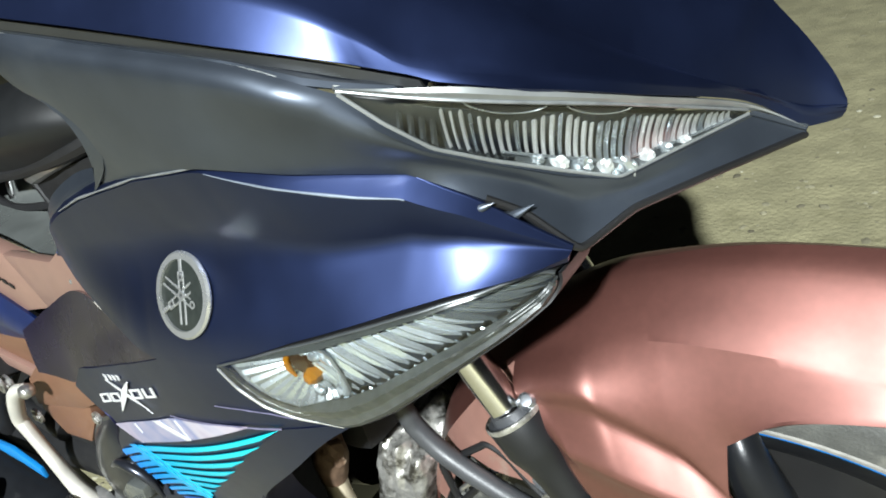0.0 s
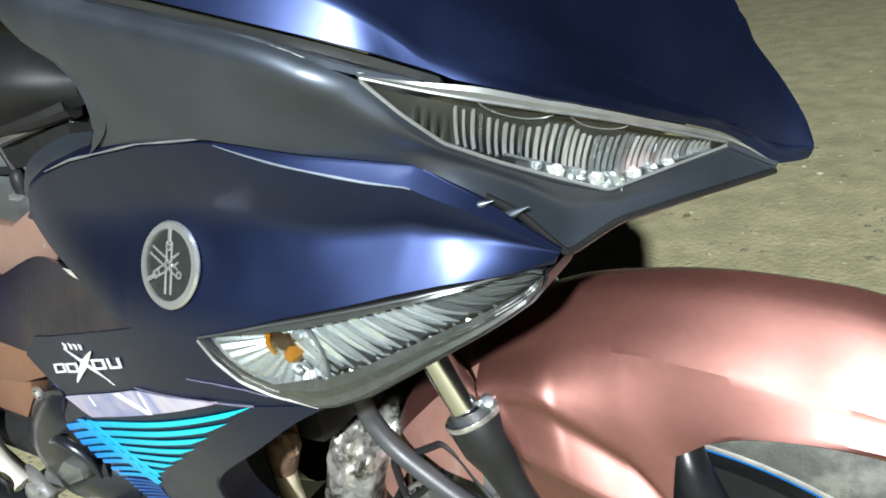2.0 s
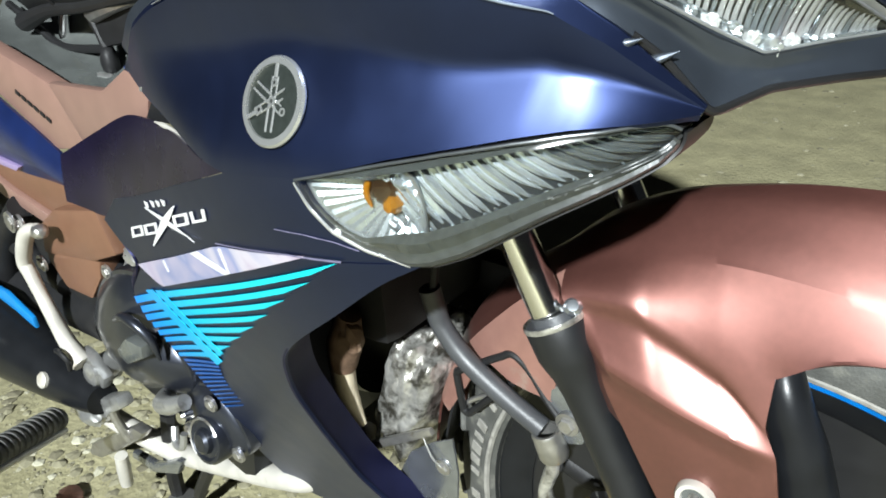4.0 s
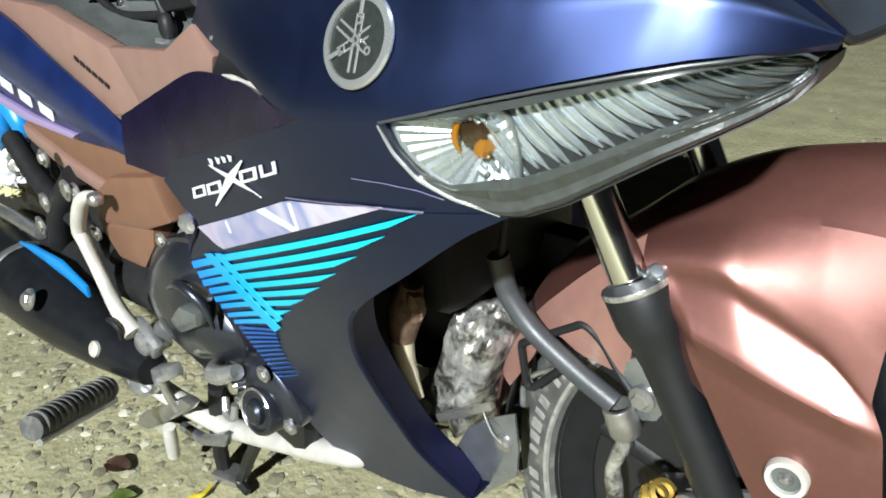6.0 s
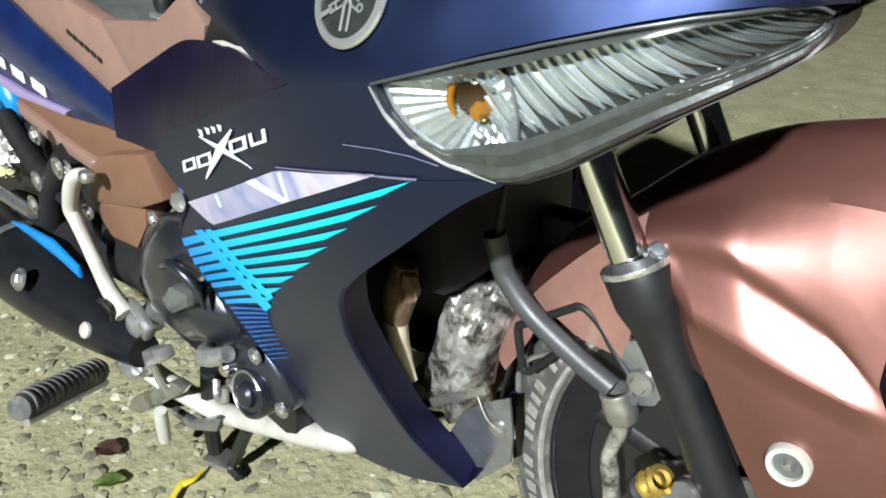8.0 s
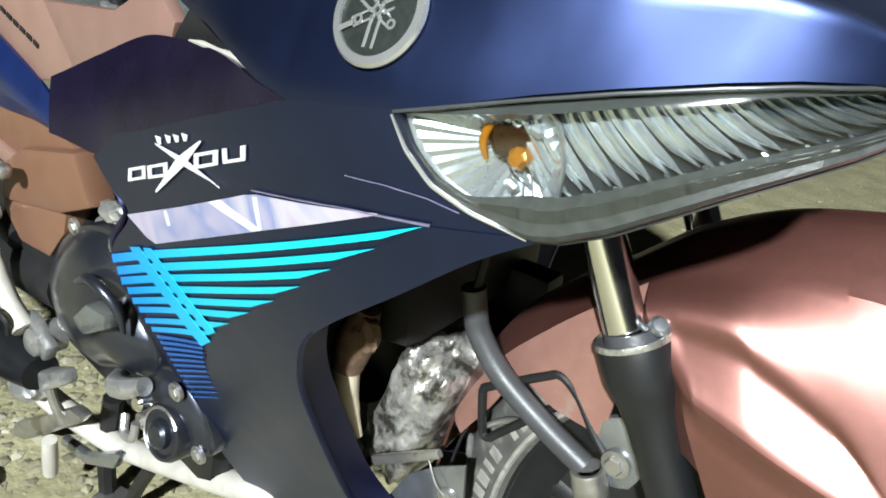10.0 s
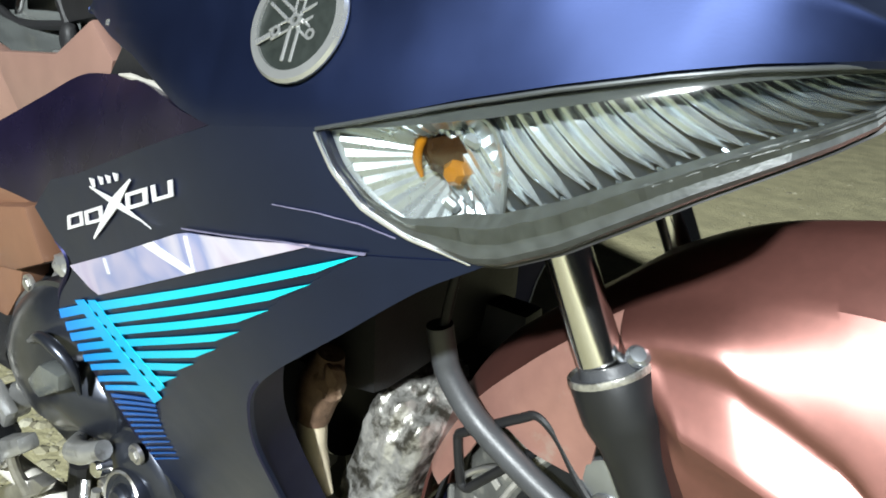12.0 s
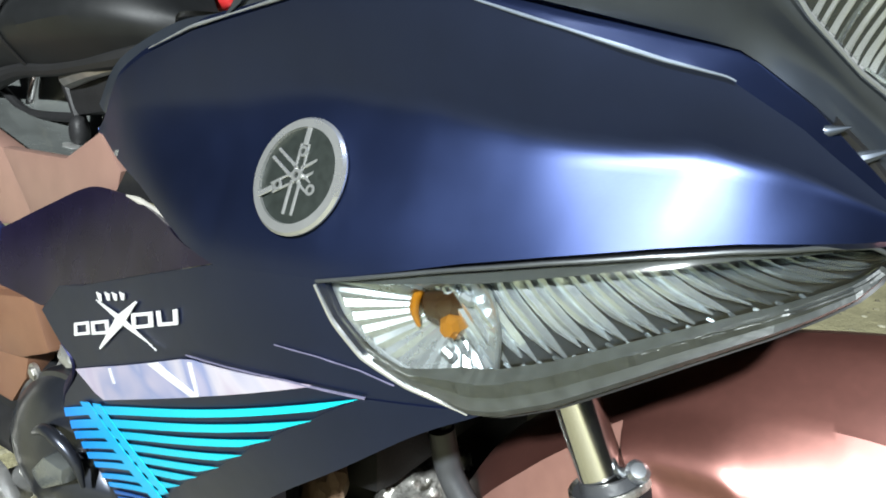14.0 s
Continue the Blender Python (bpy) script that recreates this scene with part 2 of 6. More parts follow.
def fair_y(x, z):
    """The side fairing's curved skin: how far out (y) it lies at x, z."""
    a, b = x + 0.25, z - 0.6
    c = FAIR
    return c[0] + c[1] * a + c[2] * b + c[3] * a * a + c[4] * a * b + c[5] * b * b + c[6] * a ** 3 + c[7] * b ** 3 + c[8] * a * b * b


def on_fair(g, out=0.0):
    """Lifts (x, z) points onto the fairing's skin, a little proud of it."""
    g = np.asarray(g, float)
    return np.stack([g[..., 0], fair_y(g[..., 0], g[..., 1]) - out, g[..., 1]], -1)


def skin(grid, thick=0.003, away=(0, 1, 0), closed=False):
    """A bmesh shell over a grid of points, thickened towards 'away' from the outside."""
    g = np.asarray(grid, float)
    nu, nv = g.shape[:2]
    du, dv = np.gradient(g, axis=0), np.gradient(g, axis=1)
    nn = np.cross(du, dv)
    nn /= np.linalg.norm(nn, axis=2, keepdims=True) + 1e-12
    flip = np.sum(nn * np.array(away)) > 0
    if flip:
        nn = -nn
    inner = g - nn * thick
    bm = bmesh.new()
    top = [[bm.verts.new(g[i, j]) for j in range(nv)] for i in range(nu)]
    bot = [[bm.verts.new(inner[i, j]) for j in range(nv)] for i in range(nu)]

    def quad(a, b, c, d):
        try:
            bm.faces.new((a, b, c, d) if flip else (d, c, b, a))
        except ValueError:
            pass

    for i in range(nu - 1):
        for j in range(nv - 1):
            quad(top[i][j], top[i][j + 1], top[i + 1][j + 1], top[i + 1][j])
            quad(bot[i][j], bot[i + 1][j], bot[i + 1][j + 1], bot[i][j + 1])
        quad(top[i][0], top[i + 1][0], bot[i + 1][0], bot[i][0])
        quad(top[i][-1], bot[i][-1], bot[i + 1][-1], top[i + 1][-1])
    for j in range(nv - 1):
        quad(top[0][j], bot[0][j], bot[0][j + 1], top[0][j + 1])
        quad(top[-1][j], top[-1][j + 1], bot[-1][j + 1], bot[-1][j])
    bmesh.ops.remove_doubles(bm, verts=bm.verts, dist=0.00015)
    bmesh.ops.recalc_face_normals(bm, faces=bm.faces)
    return bm


def join(*bms):
    """Several bmeshes of one part as one."""
    out = bmesh.new()
    for b in bms:
        me = bpy.data.meshes.new("tmp")
        b.to_mesh(me)
        b.free()
        out.from_mesh(me)
        bpy.data.meshes.remove(me)
    return out


def part(name, bm, material, parent=None, label="", sharp=35):
    """Links a bmesh as one mesh object under a thing or part."""
    me = bpy.data.meshes.new(name)
    bm.to_mesh(me)
    bm.free()
    for mat in material if isinstance(material, (list, tuple)) else [material]:
        me.materials.append(mat)
    me.polygons.foreach_set("use_smooth", [True] * len(me.polygons))
    me.set_sharp_from_angle(angle=radians(sharp))
    ob = new(name, me)
    if parent:
        ob.parent = parent
    if label:
        tagged(ob, label)
    return ob


def mirror(bm):
    """The same shape on the machine's other side."""
    b = bm.copy()
    for v in b.verts:
        v.co.y = -v.co.y
    bmesh.ops.reverse_faces(b, faces=b.faces)
    return b


def tube(path, radius, sides=14, n=None, caps=True, smooth=True):
    """A round bar along a path; radius may be a list along it."""
    p = (crom(path, n or 8 * len(path)) if smooth else np.array(path, float)) if len(path) > 2 or n else np.array(path, float)
    rr = np.interp(np.linspace(0, 1, len(p)), np.linspace(0, 1, len(np.atleast_1d(radius))), np.atleast_1d(radius))
    bm = bmesh.new()
    rings, ref = [], None
    for i, c in enumerate(p):
        t = Vector(p[min(i + 1, len(p) - 1)] - p[max(i - 1, 0)]).normalized()
        if ref is None:
            ref = t.orthogonal().normalized()
        ref = (ref - t * ref.dot(t)).normalized()
        bi = t.cross(ref)
        rings.append([bm.verts.new(Vector(c) + (ref * math.cos(a) + bi * math.sin(a)) * rr[i]) for a in (k * 2 * math.pi / sides for k in range(sides))])
    for a, b in zip(rings, rings[1:]):
        for k in range(sides):
            bm.faces.new((a[k], a[(k + 1) % sides], b[(k + 1) % sides], b[k]))
    if caps:
        bm.faces.new(rings[0][::-1])
        bm.faces.new(rings[-1])
    bmesh.ops.recalc_face_normals(bm, faces=bm.faces)
    return bm


def lathe(profile, origin, axis, sides=32, start=0.0, sweep=2 * math.pi):
    """A turned body: profile of (radius, along) about an axis."""
    ax = Vector(axis).normalized()
    u = ax.orthogonal().normalized()
    if abs(ax.y) > 0.9:
        u = Vector((1, 0, 0))
    w = ax.cross(u)
    bm = bmesh.new()
    full = abs(sweep - 2 * math.pi) < 1e-6
    cols = sides if full else sides + 1
    ring = []
    for k in range(cols):
        a = start + sweep * k / sides
        dr = u * math.cos(a) + w * math.sin(a)
        ring.append([bm.verts.new(Vector(origin) + dr * r + ax * h) for r, h in profile])
    for k in range(cols if full else cols - 1):
        a, b = ring[k], ring[(k + 1) % cols]
        for i in range(len(profile) - 1):
            try:
                bm.faces.new((a[i], b[i], b[i + 1], a[i + 1]))
            except ValueError:
                pass
    bmesh.ops.remove_doubles(bm, verts=bm.verts, dist=0.0001)
    bmesh.ops.recalc_face_normals(bm, faces=bm.faces)
    return bm


def plate(outline, y, thick, bevel=0.0015, inset=0.0):
    """A flat plate cut to an (x, z) outline, standing at y and thickened inwards, with eased edges. y may be a pair (rear, front) or a function of x, z."""
    yf = y if callable(y) else (lambda x, z: y)
    bm = bmesh.new()
    vs = [bm.verts.new((x, yf(x, z), z)) for x, z in outline]
    f = bm.faces.new(vs)
    r = bmesh.ops.extrude_face_region(bm, geom=[f])
    for v in (e for e in r["geom"] if isinstance(e, bmesh.types.BMVert)):
        v.co.y += thick
    bmesh.ops.recalc_face_normals(bm, faces=bm.faces)
    if bevel:
        bmesh.ops.bevel(bm, geom=bm.edges[:], offset=bevel, segments=2, profile=0.6, affect="EDGES", clamp_overlap=True)
    return bm


def box(size, m, bevel=0.002, seg=2):
    """A block with eased edges at a pose."""
    bm = bmesh.new()
    bmesh.ops.create_cube(bm, size=1, matrix=m @ Matrix.Diagonal((*size, 1)))
    if bevel:
        bmesh.ops.bevel(bm, geom=bm.edges[:], offset=bevel, segments=seg, profile=0.7, affect="EDGES", clamp_overlap=True)
    return bm


def lump(centre, size, amount=0.15, freq=3.0, sub=4, m=None):
    """A worn rounded casting."""
    bm = bmesh.new()
    bmesh.ops.create_icosphere(bm, subdivisions=sub, radius=1)
    for v in bm.verts:
        k = 1 + amount * noise.noise(v.co * freq + Vector(centre) * 17) + amount * 0.5 * noise.noise(v.co * freq * 3)
        v.co = Vector((v.co.x * size[0], v.co.y * size[1], v.co.z * size[2])) * k
        if m:
            v.co = m.to_3x3() @ v.co
        v.co += Vector(centre)
    return bm


def bolt(at, r=0.006, axis=(0, -1, 0), h=0.004):
    """A hexagon head on a washer."""
    return join(lathe([(0, 0.0015), (r * 1.45, 0.0015), (r * 1.5, 0.0), (r * 1.5, -0.002)], at, axis, 18),
                lathe([(0, h), (r * 0.85, h), (r, h * 0.8), (r, 0)], at, axis, 6))


def film(outline, out=0.0018, n=6, m=24):
    """A printed sticker between two (x, z) rails on the fairing."""
    a, b = outline
    g = on_fair(loft([[(x, z) for x, z in a], [(x, z) for x, z in b]], m, n, False), out)
    return skin(g, 0.0006)


# ---- ground ----
def ground_height(x, y):
    return 0.012 * noise.noise(Vector((x * 1.7, y * 1.7, 0))) + 0.004 * noise.noise(Vector((x * 9, y * 9, 3)))


def make_ground():
    """One sheet from the bike to the horizon, finer near by."""
    bm = bmesh.new()
    rad = [0.0] + [0.06 * 1.13 ** k for k in range(62)]
    rad = [r for r in rad if r < 60] + [80, 300]
    seg = 96
    rows = []
    for r in rad:
        row = []
        for k in range(seg if r else 1):
            a = 2 * math.pi * k / seg
            x, y = -0.5 + r * math.cos(a), 0.2 + r * math.sin(a)
            row.append(bm.verts.new((x, y, ground_height(x, y) if r < 12 else 0)))
        rows.append(row)
    for k in range(seg):
        bm.faces.new((rows[0][0], rows[1][k], rows[1][(k + 1) % seg]))
    for a, b in zip(rows[1:], rows[2:]):
        for k in range(seg):
            bm.faces.new((a[k], b[k], b[(k + 1) % seg], a[(k + 1) % seg]))
    bmesh.ops.recalc_face_normals(bm, faces=bm.faces)
    return bm


def soil_material():
    m = mk("sandy_soil", (0.40, 0.368, 0.212), 0.9, 0, 0.2, 9, 0.0, dirt=(0.32, 0.292, 0.16), dirt_at=0.53, dirt_scale=11)
    n, l = m.node_tree.nodes, m.node_tree.links
    b = n["Principled BSDF"]
    co, vo, nz, ad, bp = (n.new("ShaderNode" + k) for k in ("TexCoord", "TexVoronoi", "TexNoise", "Math", "Bump"))
    vo.inputs["Scale"].default_value, nz.inputs["Scale"].default_value, nz.inputs["Detail"].default_value = 70, 160, 6
    for k in (vo, nz):
        l.new(co.outputs["Object"], k.inputs["Vector"])
    l.new(vo.outputs["Distance"], ad.inputs[0])
    l.new(nz.outputs["Fac"], ad.inputs[1])
    bp.inputs["Strength"].default_value, bp.inputs["Distance"].default_value = 0.42, 0.005
    l.new(ad.outputs[0], bp.inputs["Height"])
    l.new(bp.outputs["Normal"], b.inputs["Normal"])
    return m


def gravel_material():
    m = mk("gravel_stone", (0.42, 0.37, 0.25), 0.85, 0, 0.2, 80, 0.3, 200)
    n, l = m.node_tree.nodes, m.node_tree.links
    b = n["Principled BSDF"]
    ge, rp = n.new("ShaderNodeNewGeometry"), n.new("ShaderNodeValToRGB")
    l.new(ge.outputs["Random Per Island"], rp.inputs["Fac"])
    while len(rp.color_ramp.elements) < 4:
        rp.color_ramp.elements.new(0.5)
    for e, (p, c) in zip(rp.color_ramp.elements, ((0, (0.100, 0.090, 0.058)), (0.40, (0.182, 0.168, 0.107)), (0.84, (0.238, 0.222, 0.146)), (1, (0.38, 0.365, 0.275)))):
        e.position, e.color = p, (*c, 1)
    l.new(rp.outputs["Color"], b.inputs["Base Color"])
    return m


ground = tagged(part("ground", make_ground(), soil_material()), "pale sandy gravelly soil of a yard", "ground", kind="structure")


def make_gravel():
    """Loose stones, thick near the bike and thinner away from it."""
    rng = random.Random(4)
    base = bmesh.new()
    bmesh.ops.create_icosphere(base, subdivisions=1, radius=1)
    vs = np.array([v.co[:] for v in base.verts])
    fs = [[v.index for v in f.verts] for f in base.faces]
    base.free()
    verts, faces = [], []
    for k in range(9000):
        if k < 7600:
            x, y = rng.uniform(-1.75, 0.1), rng.uniform(-0.75, 0.45)
        else:
            x, y = rng.gauss(-0.5, 0.9), rng.gauss(1.6, 1.0)
        s = 0.0022 + 0.0115 * rng.random() ** 3.2
        jig = np.random.rand(len(vs), 3) * 0.5 + 0.75
        a = rng.uniform(0, 6.28)
        p = vs * jig * np.array([s * rng.uniform(0.8, 1.5), s, s * rng.uniform(0.28, 0.55)])
        p = np.stack([p[:, 0] * math.cos(a) - p[:, 1] * math.sin(a), p[:, 0] * math.sin(a) + p[:, 1] * math.cos(a), p[:, 2]], 1)
        o = len(verts)
        verts += (p + np.array([x, y, ground_height(x, y) - s * 0.04])).tolist()
        faces += [[i + o for i in f] for f in fs]
    me = bpy.data.meshes.new("gravel")
    me.from_pydata(verts, [], faces)
    me.materials.append(gravel_material())
    return new("gravel", me)


gravel = tagged(make_gravel(), "loose beige gravel stones strewn over the soil", "gravel", kind="stuff")

# ---- the motorcycle ----
bike = tagged(new("motorcycle"), "parked satin blue and rose bronze underbone motorcycle with grey headlight cowl", "motorcycle")
FORK_DIR = Vector((-0.4384, 0, 0.8988))
FORK_AT = Vector((-0.154, -0.077, 0.5586))


def both(name, bm, mat, parent=bike, label="", sharp=35):
    """A part on the right side and its twin on the left."""
    other = mirror(bm)
    a = part(name, bm, mat, parent, label, sharp)
    part(name, other, mat, parent, label, sharp)
    return a


# side fairing: upper wing with the badge, sticker panel, recess, lower spoiler
def curve1d(points, x):
    """A smooth line through (x, value) points."""
    q = crom(points, 400)
    return np.interp(x, q[:, 0], q[:, 1])


WING_TOP = [(-0.444, 0.694), (-0.430, 0.704), (-0.4155, 0.7125), (-0.387, 0.728), (-0.345, 0.7435), (-0.300, 0.7555), (-0.224, 0.7690), (-0.1695, 0.7738), (-0.124, 0.7650), (-0.078, 0.7548), (-0.0585, 0.7395), (-0.043, 0.7235), (-0.0265, 0.7065)]
WING_LOW = [(-0.444, 0.693), (-0.40, 0.684), (-0.359, 0.678), (-0.303, 0.661), (-0.276, 0.657), (-0.206, 0.667), (-0.150, 0.6835), (-0.120, 0.691), (-0.090, 0.6975), (-0.070, 0.7010), (-0.045, 0.7035), (-0.027, 0.7045)]
WING_FACE = [(-0.45, -0.174), (-0.43, -0.177), (-0.375, -0.195), (-0.32, -0.201), (-0.23, -0.207), (-0.195, -0.2081), (-0.17, -0.2080), (-0.145, -0.2057), (-0.12, -0.2005), (-0.075, -0.183), (-0.05, -0.166), (-0.024, -0.145)]

WING_FLARE = [(-0.152, -0.2100), (-0.12, -0.2030), (-0.09, -0.1918), (-0.06, -0.1785), (-0.042, -0.1685), (-0.026, -0.150)]


def wing_y(x, z, s):
    """The wing: slightly overhanging above a hollow crease, flaring out below it towards the lamp; s runs from the top edge (0) to the low edge (1)."""
    face = curve1d(WING_FACE, x)
    low = curve1d([(a, float(fair_y(a, curve1d(WING_LOW, a)))) for a in (-0.446, -0.40, -0.359, -0.303, -0.276, -0.24, -0.206, -0.178)] + WING_FLARE, x)
    dep = curve1d([(-0.46, 0), (-0.36, 0.001), (-0.30, 0.0050), (-0.235, 0.0092), (-0.20, 0.0112), (-0.16, 0.0125), (-0.12, 0.0130), (-0.09, 0.0118), (-0.075, 0.0098), (-0.060, 0.0072), (-0.045, 0.0034), (-0.026, 0)], x)
    sc = np.clip(curve1d([(-0.45, 0.36), (-0.30, 0.32), (-0.23, 0.32), (-0.17, 0.42), (-0.12, 0.50), (-0.085, 0.48), (-0.05, 0.42), (-0.026, 0.40)], x), 0.3, 0.6)
    k = np.clip((s - sc) / (1 - sc), 0, 1)
    soft = 0.20 + 0.04 * np.clip((-0.15 - x) / 0.08, 0, 1)
    ramp = np.where(k < soft, k * k / (2 * soft), k - soft / 2) / (1 - soft / 2)
    ramp = ramp + (k * k * (3 - 2 * k) - ramp) * np.clip((-0.15 - x) / 0.06, 0, 1)
    over = np.clip(s / sc, 0, 1) ** 1.25
    y = face + dep * over
    return y + (low - face - dep) * ramp


def wing_chamfer(x):
    """Width of the slanting facet along the wing's upper edge."""
    return np.clip(np.interp(x, [-0.46, -0.18, -0.168, -0.125, -0.095, -0.077, -0.050, -0.026], [0.0004, 0.0005, 0.0014, 0.0046, 0.0066, 0.0068, 0.0040, 0.0005]), 0.0004, 0.01)


def fair_upper():
    top, low = eased(WING_TOP, 140, 0.0025), straight(WING_LOW, 140)
    high = np.linalg.norm(low - top, axis=1)
    cut = np.minimum(wing_chamfer(top[:, 0]) / np.maximum(high, 1e-4), 0.4)
    body = np.linspace(0, 1, 28)[None, :]
    s = np.hstack([np.zeros((140, 1)), cut[:, None] * 0.5, cut[:, None] + (1 - cut[:, None]) * body])
    g = top[:, None, :] + (low - top)[:, None, :] * s[..., None]
    p = np.stack([g[..., 0], wing_y(g[..., 0], g[..., 1], s), g[..., 1]], -1)
    lean = 1.40 * (cut * high)[:, None] * np.array([1.0, 0.5])[None, :]
    p[:, :2, 1] += lean
    rim = p[:, 0]
    k = np.clip((-0.035 - rim[:, :1]) / 0.10, 0.12, 1)
    k = k * np.clip(1.0 - cut * high / 0.0095, 0.15, 1)[:, None]
    out = rim + np.array([0.0, 0.016, 0.006]) * k
    flange = np.stack([out, rim + np.array([0, 0.0065, 0.0056]) * k, rim + np.array([0, 0.0016, 0.0034]) * k, rim], 1)
    return join(skin(p, 0.003), skin(flange, 0.002, (0, 0.5, -1)))


def fair_sticker_panel():
    top = [(-0.534, 0.556), (-0.50, 0.583), (-0.452, 0.597), (-0.345, 0.634), (-0.276, 0.657), (-0.206, 0.667), (-0.199, 0.652), (-0.188, 0.640), (-0.172, 0.631), (-0.146, 0.624)]
    low = [(-0.534, 0.556), (-0.512, 0.538), (-0.49, 0.5225), (-0.536, 0.4735), (-0.520, 0.424), (-0.508, 0.385), (-0.4985, 0.340), (-0.497, 0.321)]
    seam = [(-0.146, 0.624), (-0.193, 0.6175), (-0.221, 0.598), (-0.252, 0.575), (-0.307, 0.530), (-0.340, 0.505), (-0.373, 0.4805), (-0.424, 0.4335), (-0.4365, 0.415), (-0.447, 0.391), (-0.4485, 0.375), (-0.449, 0.3635), (-0.475, 0.342)]
    return top, low, seam


def make_fairing():
    """The sticker panel: its outline cut into small cells and laid on the curved skin."""
    top, low, seam = fair_sticker_panel()
    rear_line = crom(low, 40)
    outline = top + seam[1:] + [tuple(q) for q in rear_line[::-1][:-1]]
    bm = bmesh.new()
    bm.faces.new([bm.verts.new((x, 0, z)) for x, z in outline])
    for axis, lo, hi in ((Vector((1, 0, 0)), -0.54, -0.14), (Vector((0, 0, 1)), 0.32, 0.67)):
        for c in np.arange(lo, hi, 0.008):
            bmesh.ops.bisect_plane(bm, geom=bm.verts[:] + bm.edges[:] + bm.faces[:], dist=1e-6, plane_co=axis * float(c), plane_no=axis)
    for v in bm.verts:
        v.co.y = float(fair_y(v.co.x, v.co.z))
    bmesh.ops.recalc_face_normals(bm, faces=bm.faces)
    if sum(f.normal.y for f in bm.faces) > 0:
        bmesh.ops.reverse_faces(bm, faces=bm.faces)
    bmesh.ops.solidify(bm, geom=bm.faces[:], thickness=0.003)
    return bm


# pale bead under the facet: edge wear plus the edge highlight, put into its colour
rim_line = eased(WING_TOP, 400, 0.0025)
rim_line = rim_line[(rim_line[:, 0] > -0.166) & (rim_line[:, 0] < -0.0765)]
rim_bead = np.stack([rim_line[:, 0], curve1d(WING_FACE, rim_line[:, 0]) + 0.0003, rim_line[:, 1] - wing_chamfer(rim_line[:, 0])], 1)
side_fairing = both("side_fairing", join(fair_upper(), make_fairing()), BLUE, bike, "satin dark blue side fairing with badge and stripes")

part("rim_bead", tube(rim_bead, [0.0002, 0.0004, 0.0006, 0.0005, 0.0008, 0.0006, 0.0003], 10, 90), WORNGLINT, side_fairing, "pale worn edge and painted highlight under the upper facet")

# lower spoiler of the fairing, running down and forwards to a point
spo_a = [(-0.146, 0.6235), (-0.193, 0.6165), (-0.252, 0.574), (-0.307, 0.529), (-0.373, 0.4795), (-0.4235, 0.4325), (-0.447, 0.390), (-0.449, 0.364)]
spo_b = [(-0.1445, 0.6235), (-0.172, 0.606), (-0.213, 0.573), (-0.261, 0.535), (-0.288, 0.508), (-0.302, 0.482), (-0.3115, 0.451), (-0.314, 0.410)]
spo_rows = [[(-0.497, 0.322), (-0.449, 0.364), (-0.314, 0.410)], [(-0.4995, 0.285), (-0.440, 0.322), (-0.3140, 0.365)], [(-0.492, 0.245), (-0.430, 0.277), (-0.3110, 0.326)], [(-0.458, 0.211), (-0.400, 0.236), (-0.296, 0.292)], [(-0.400, 0.2145), (-0.350, 0.228), (-0.2755, 0.262)]]
sa, sb = straight(spo_a, 60) + np.array([-0.0008, 0.0016]), crom(spo_b, 60)
g1 = on_fair(np.stack([sa + (sb - sa) * t for t in np.linspace(0, 1, 12)], 1), 0.0006)
near = [np.vstack([straight(r[:2], 8), straight(r[1:], 12)[1:]]) for r in spo_rows]
near[0] = np.vstack([straight([(-0.497, 0.322), tuple(sa[-1])], 8), straight([tuple(sa[-1]), tuple(sb[-1])], 12)[1:]])
g2 = on_fair(np.stack([crom([tuple(r[k]) for r in near], 26) for k in range(19)], 1), 0.0006)
spoiler_skin = bmesh.new()
for g in (g1, g2):
    rows = [[spoiler_skin.verts.new(q) for q in row] for row in g]
    for a, b in zip(rows, rows[1:]):
        for k in range(len(a) - 1):
            spoiler_skin.faces.new((a[k], b[k], b[k + 1], a[k + 1]))
bmesh.ops.remove_doubles(spoiler_skin, verts=spoiler_skin.verts, dist=0.0003)
bmesh.ops.recalc_face_normals(spoiler_skin, faces=spoiler_skin.faces)
if sum(f.normal.y for f in spoiler_skin.faces) > 0:
    bmesh.ops.reverse_faces(spoiler_skin, faces=spoiler_skin.faces)
bmesh.ops.solidify(spoiler_skin, geom=spoiler_skin.faces[:], thickness=0.003)
edge = np.vstack([g1[:, -1], g2[1:, -1]])
lip = np.stack([edge, edge + np.array([-0.004, 0.012, 0.0]), edge + np.array([-0.012, 0.035, 0.002])], 1)
foot = g2[-1]
foot_lip = np.stack([foot, foot + np.array([0, 0.012, -0.001]), foot + np.array([0, 0.03, 0.0])], 1)
lower_spoiler = both("lower_spoiler", spoiler_skin, BLUE, bike, "dark blue lower spoiler tapering to a point")
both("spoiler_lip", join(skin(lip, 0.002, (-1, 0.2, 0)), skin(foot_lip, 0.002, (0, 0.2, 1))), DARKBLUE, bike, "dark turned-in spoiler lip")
rear_edge = on_fair(crom([(-0.534, 0.556), (-0.512, 0.538), (-0.50, 0.52), (-0.536, 0.474), (-0.520, 0.424), (-0.508, 0.385), (-0.4995, 0.33), (-0.4985, 0.29)], 50))
wide_in = np.clip((0.50 - rear_edge[:, 2:3]) / 0.10, 0.0, 1)
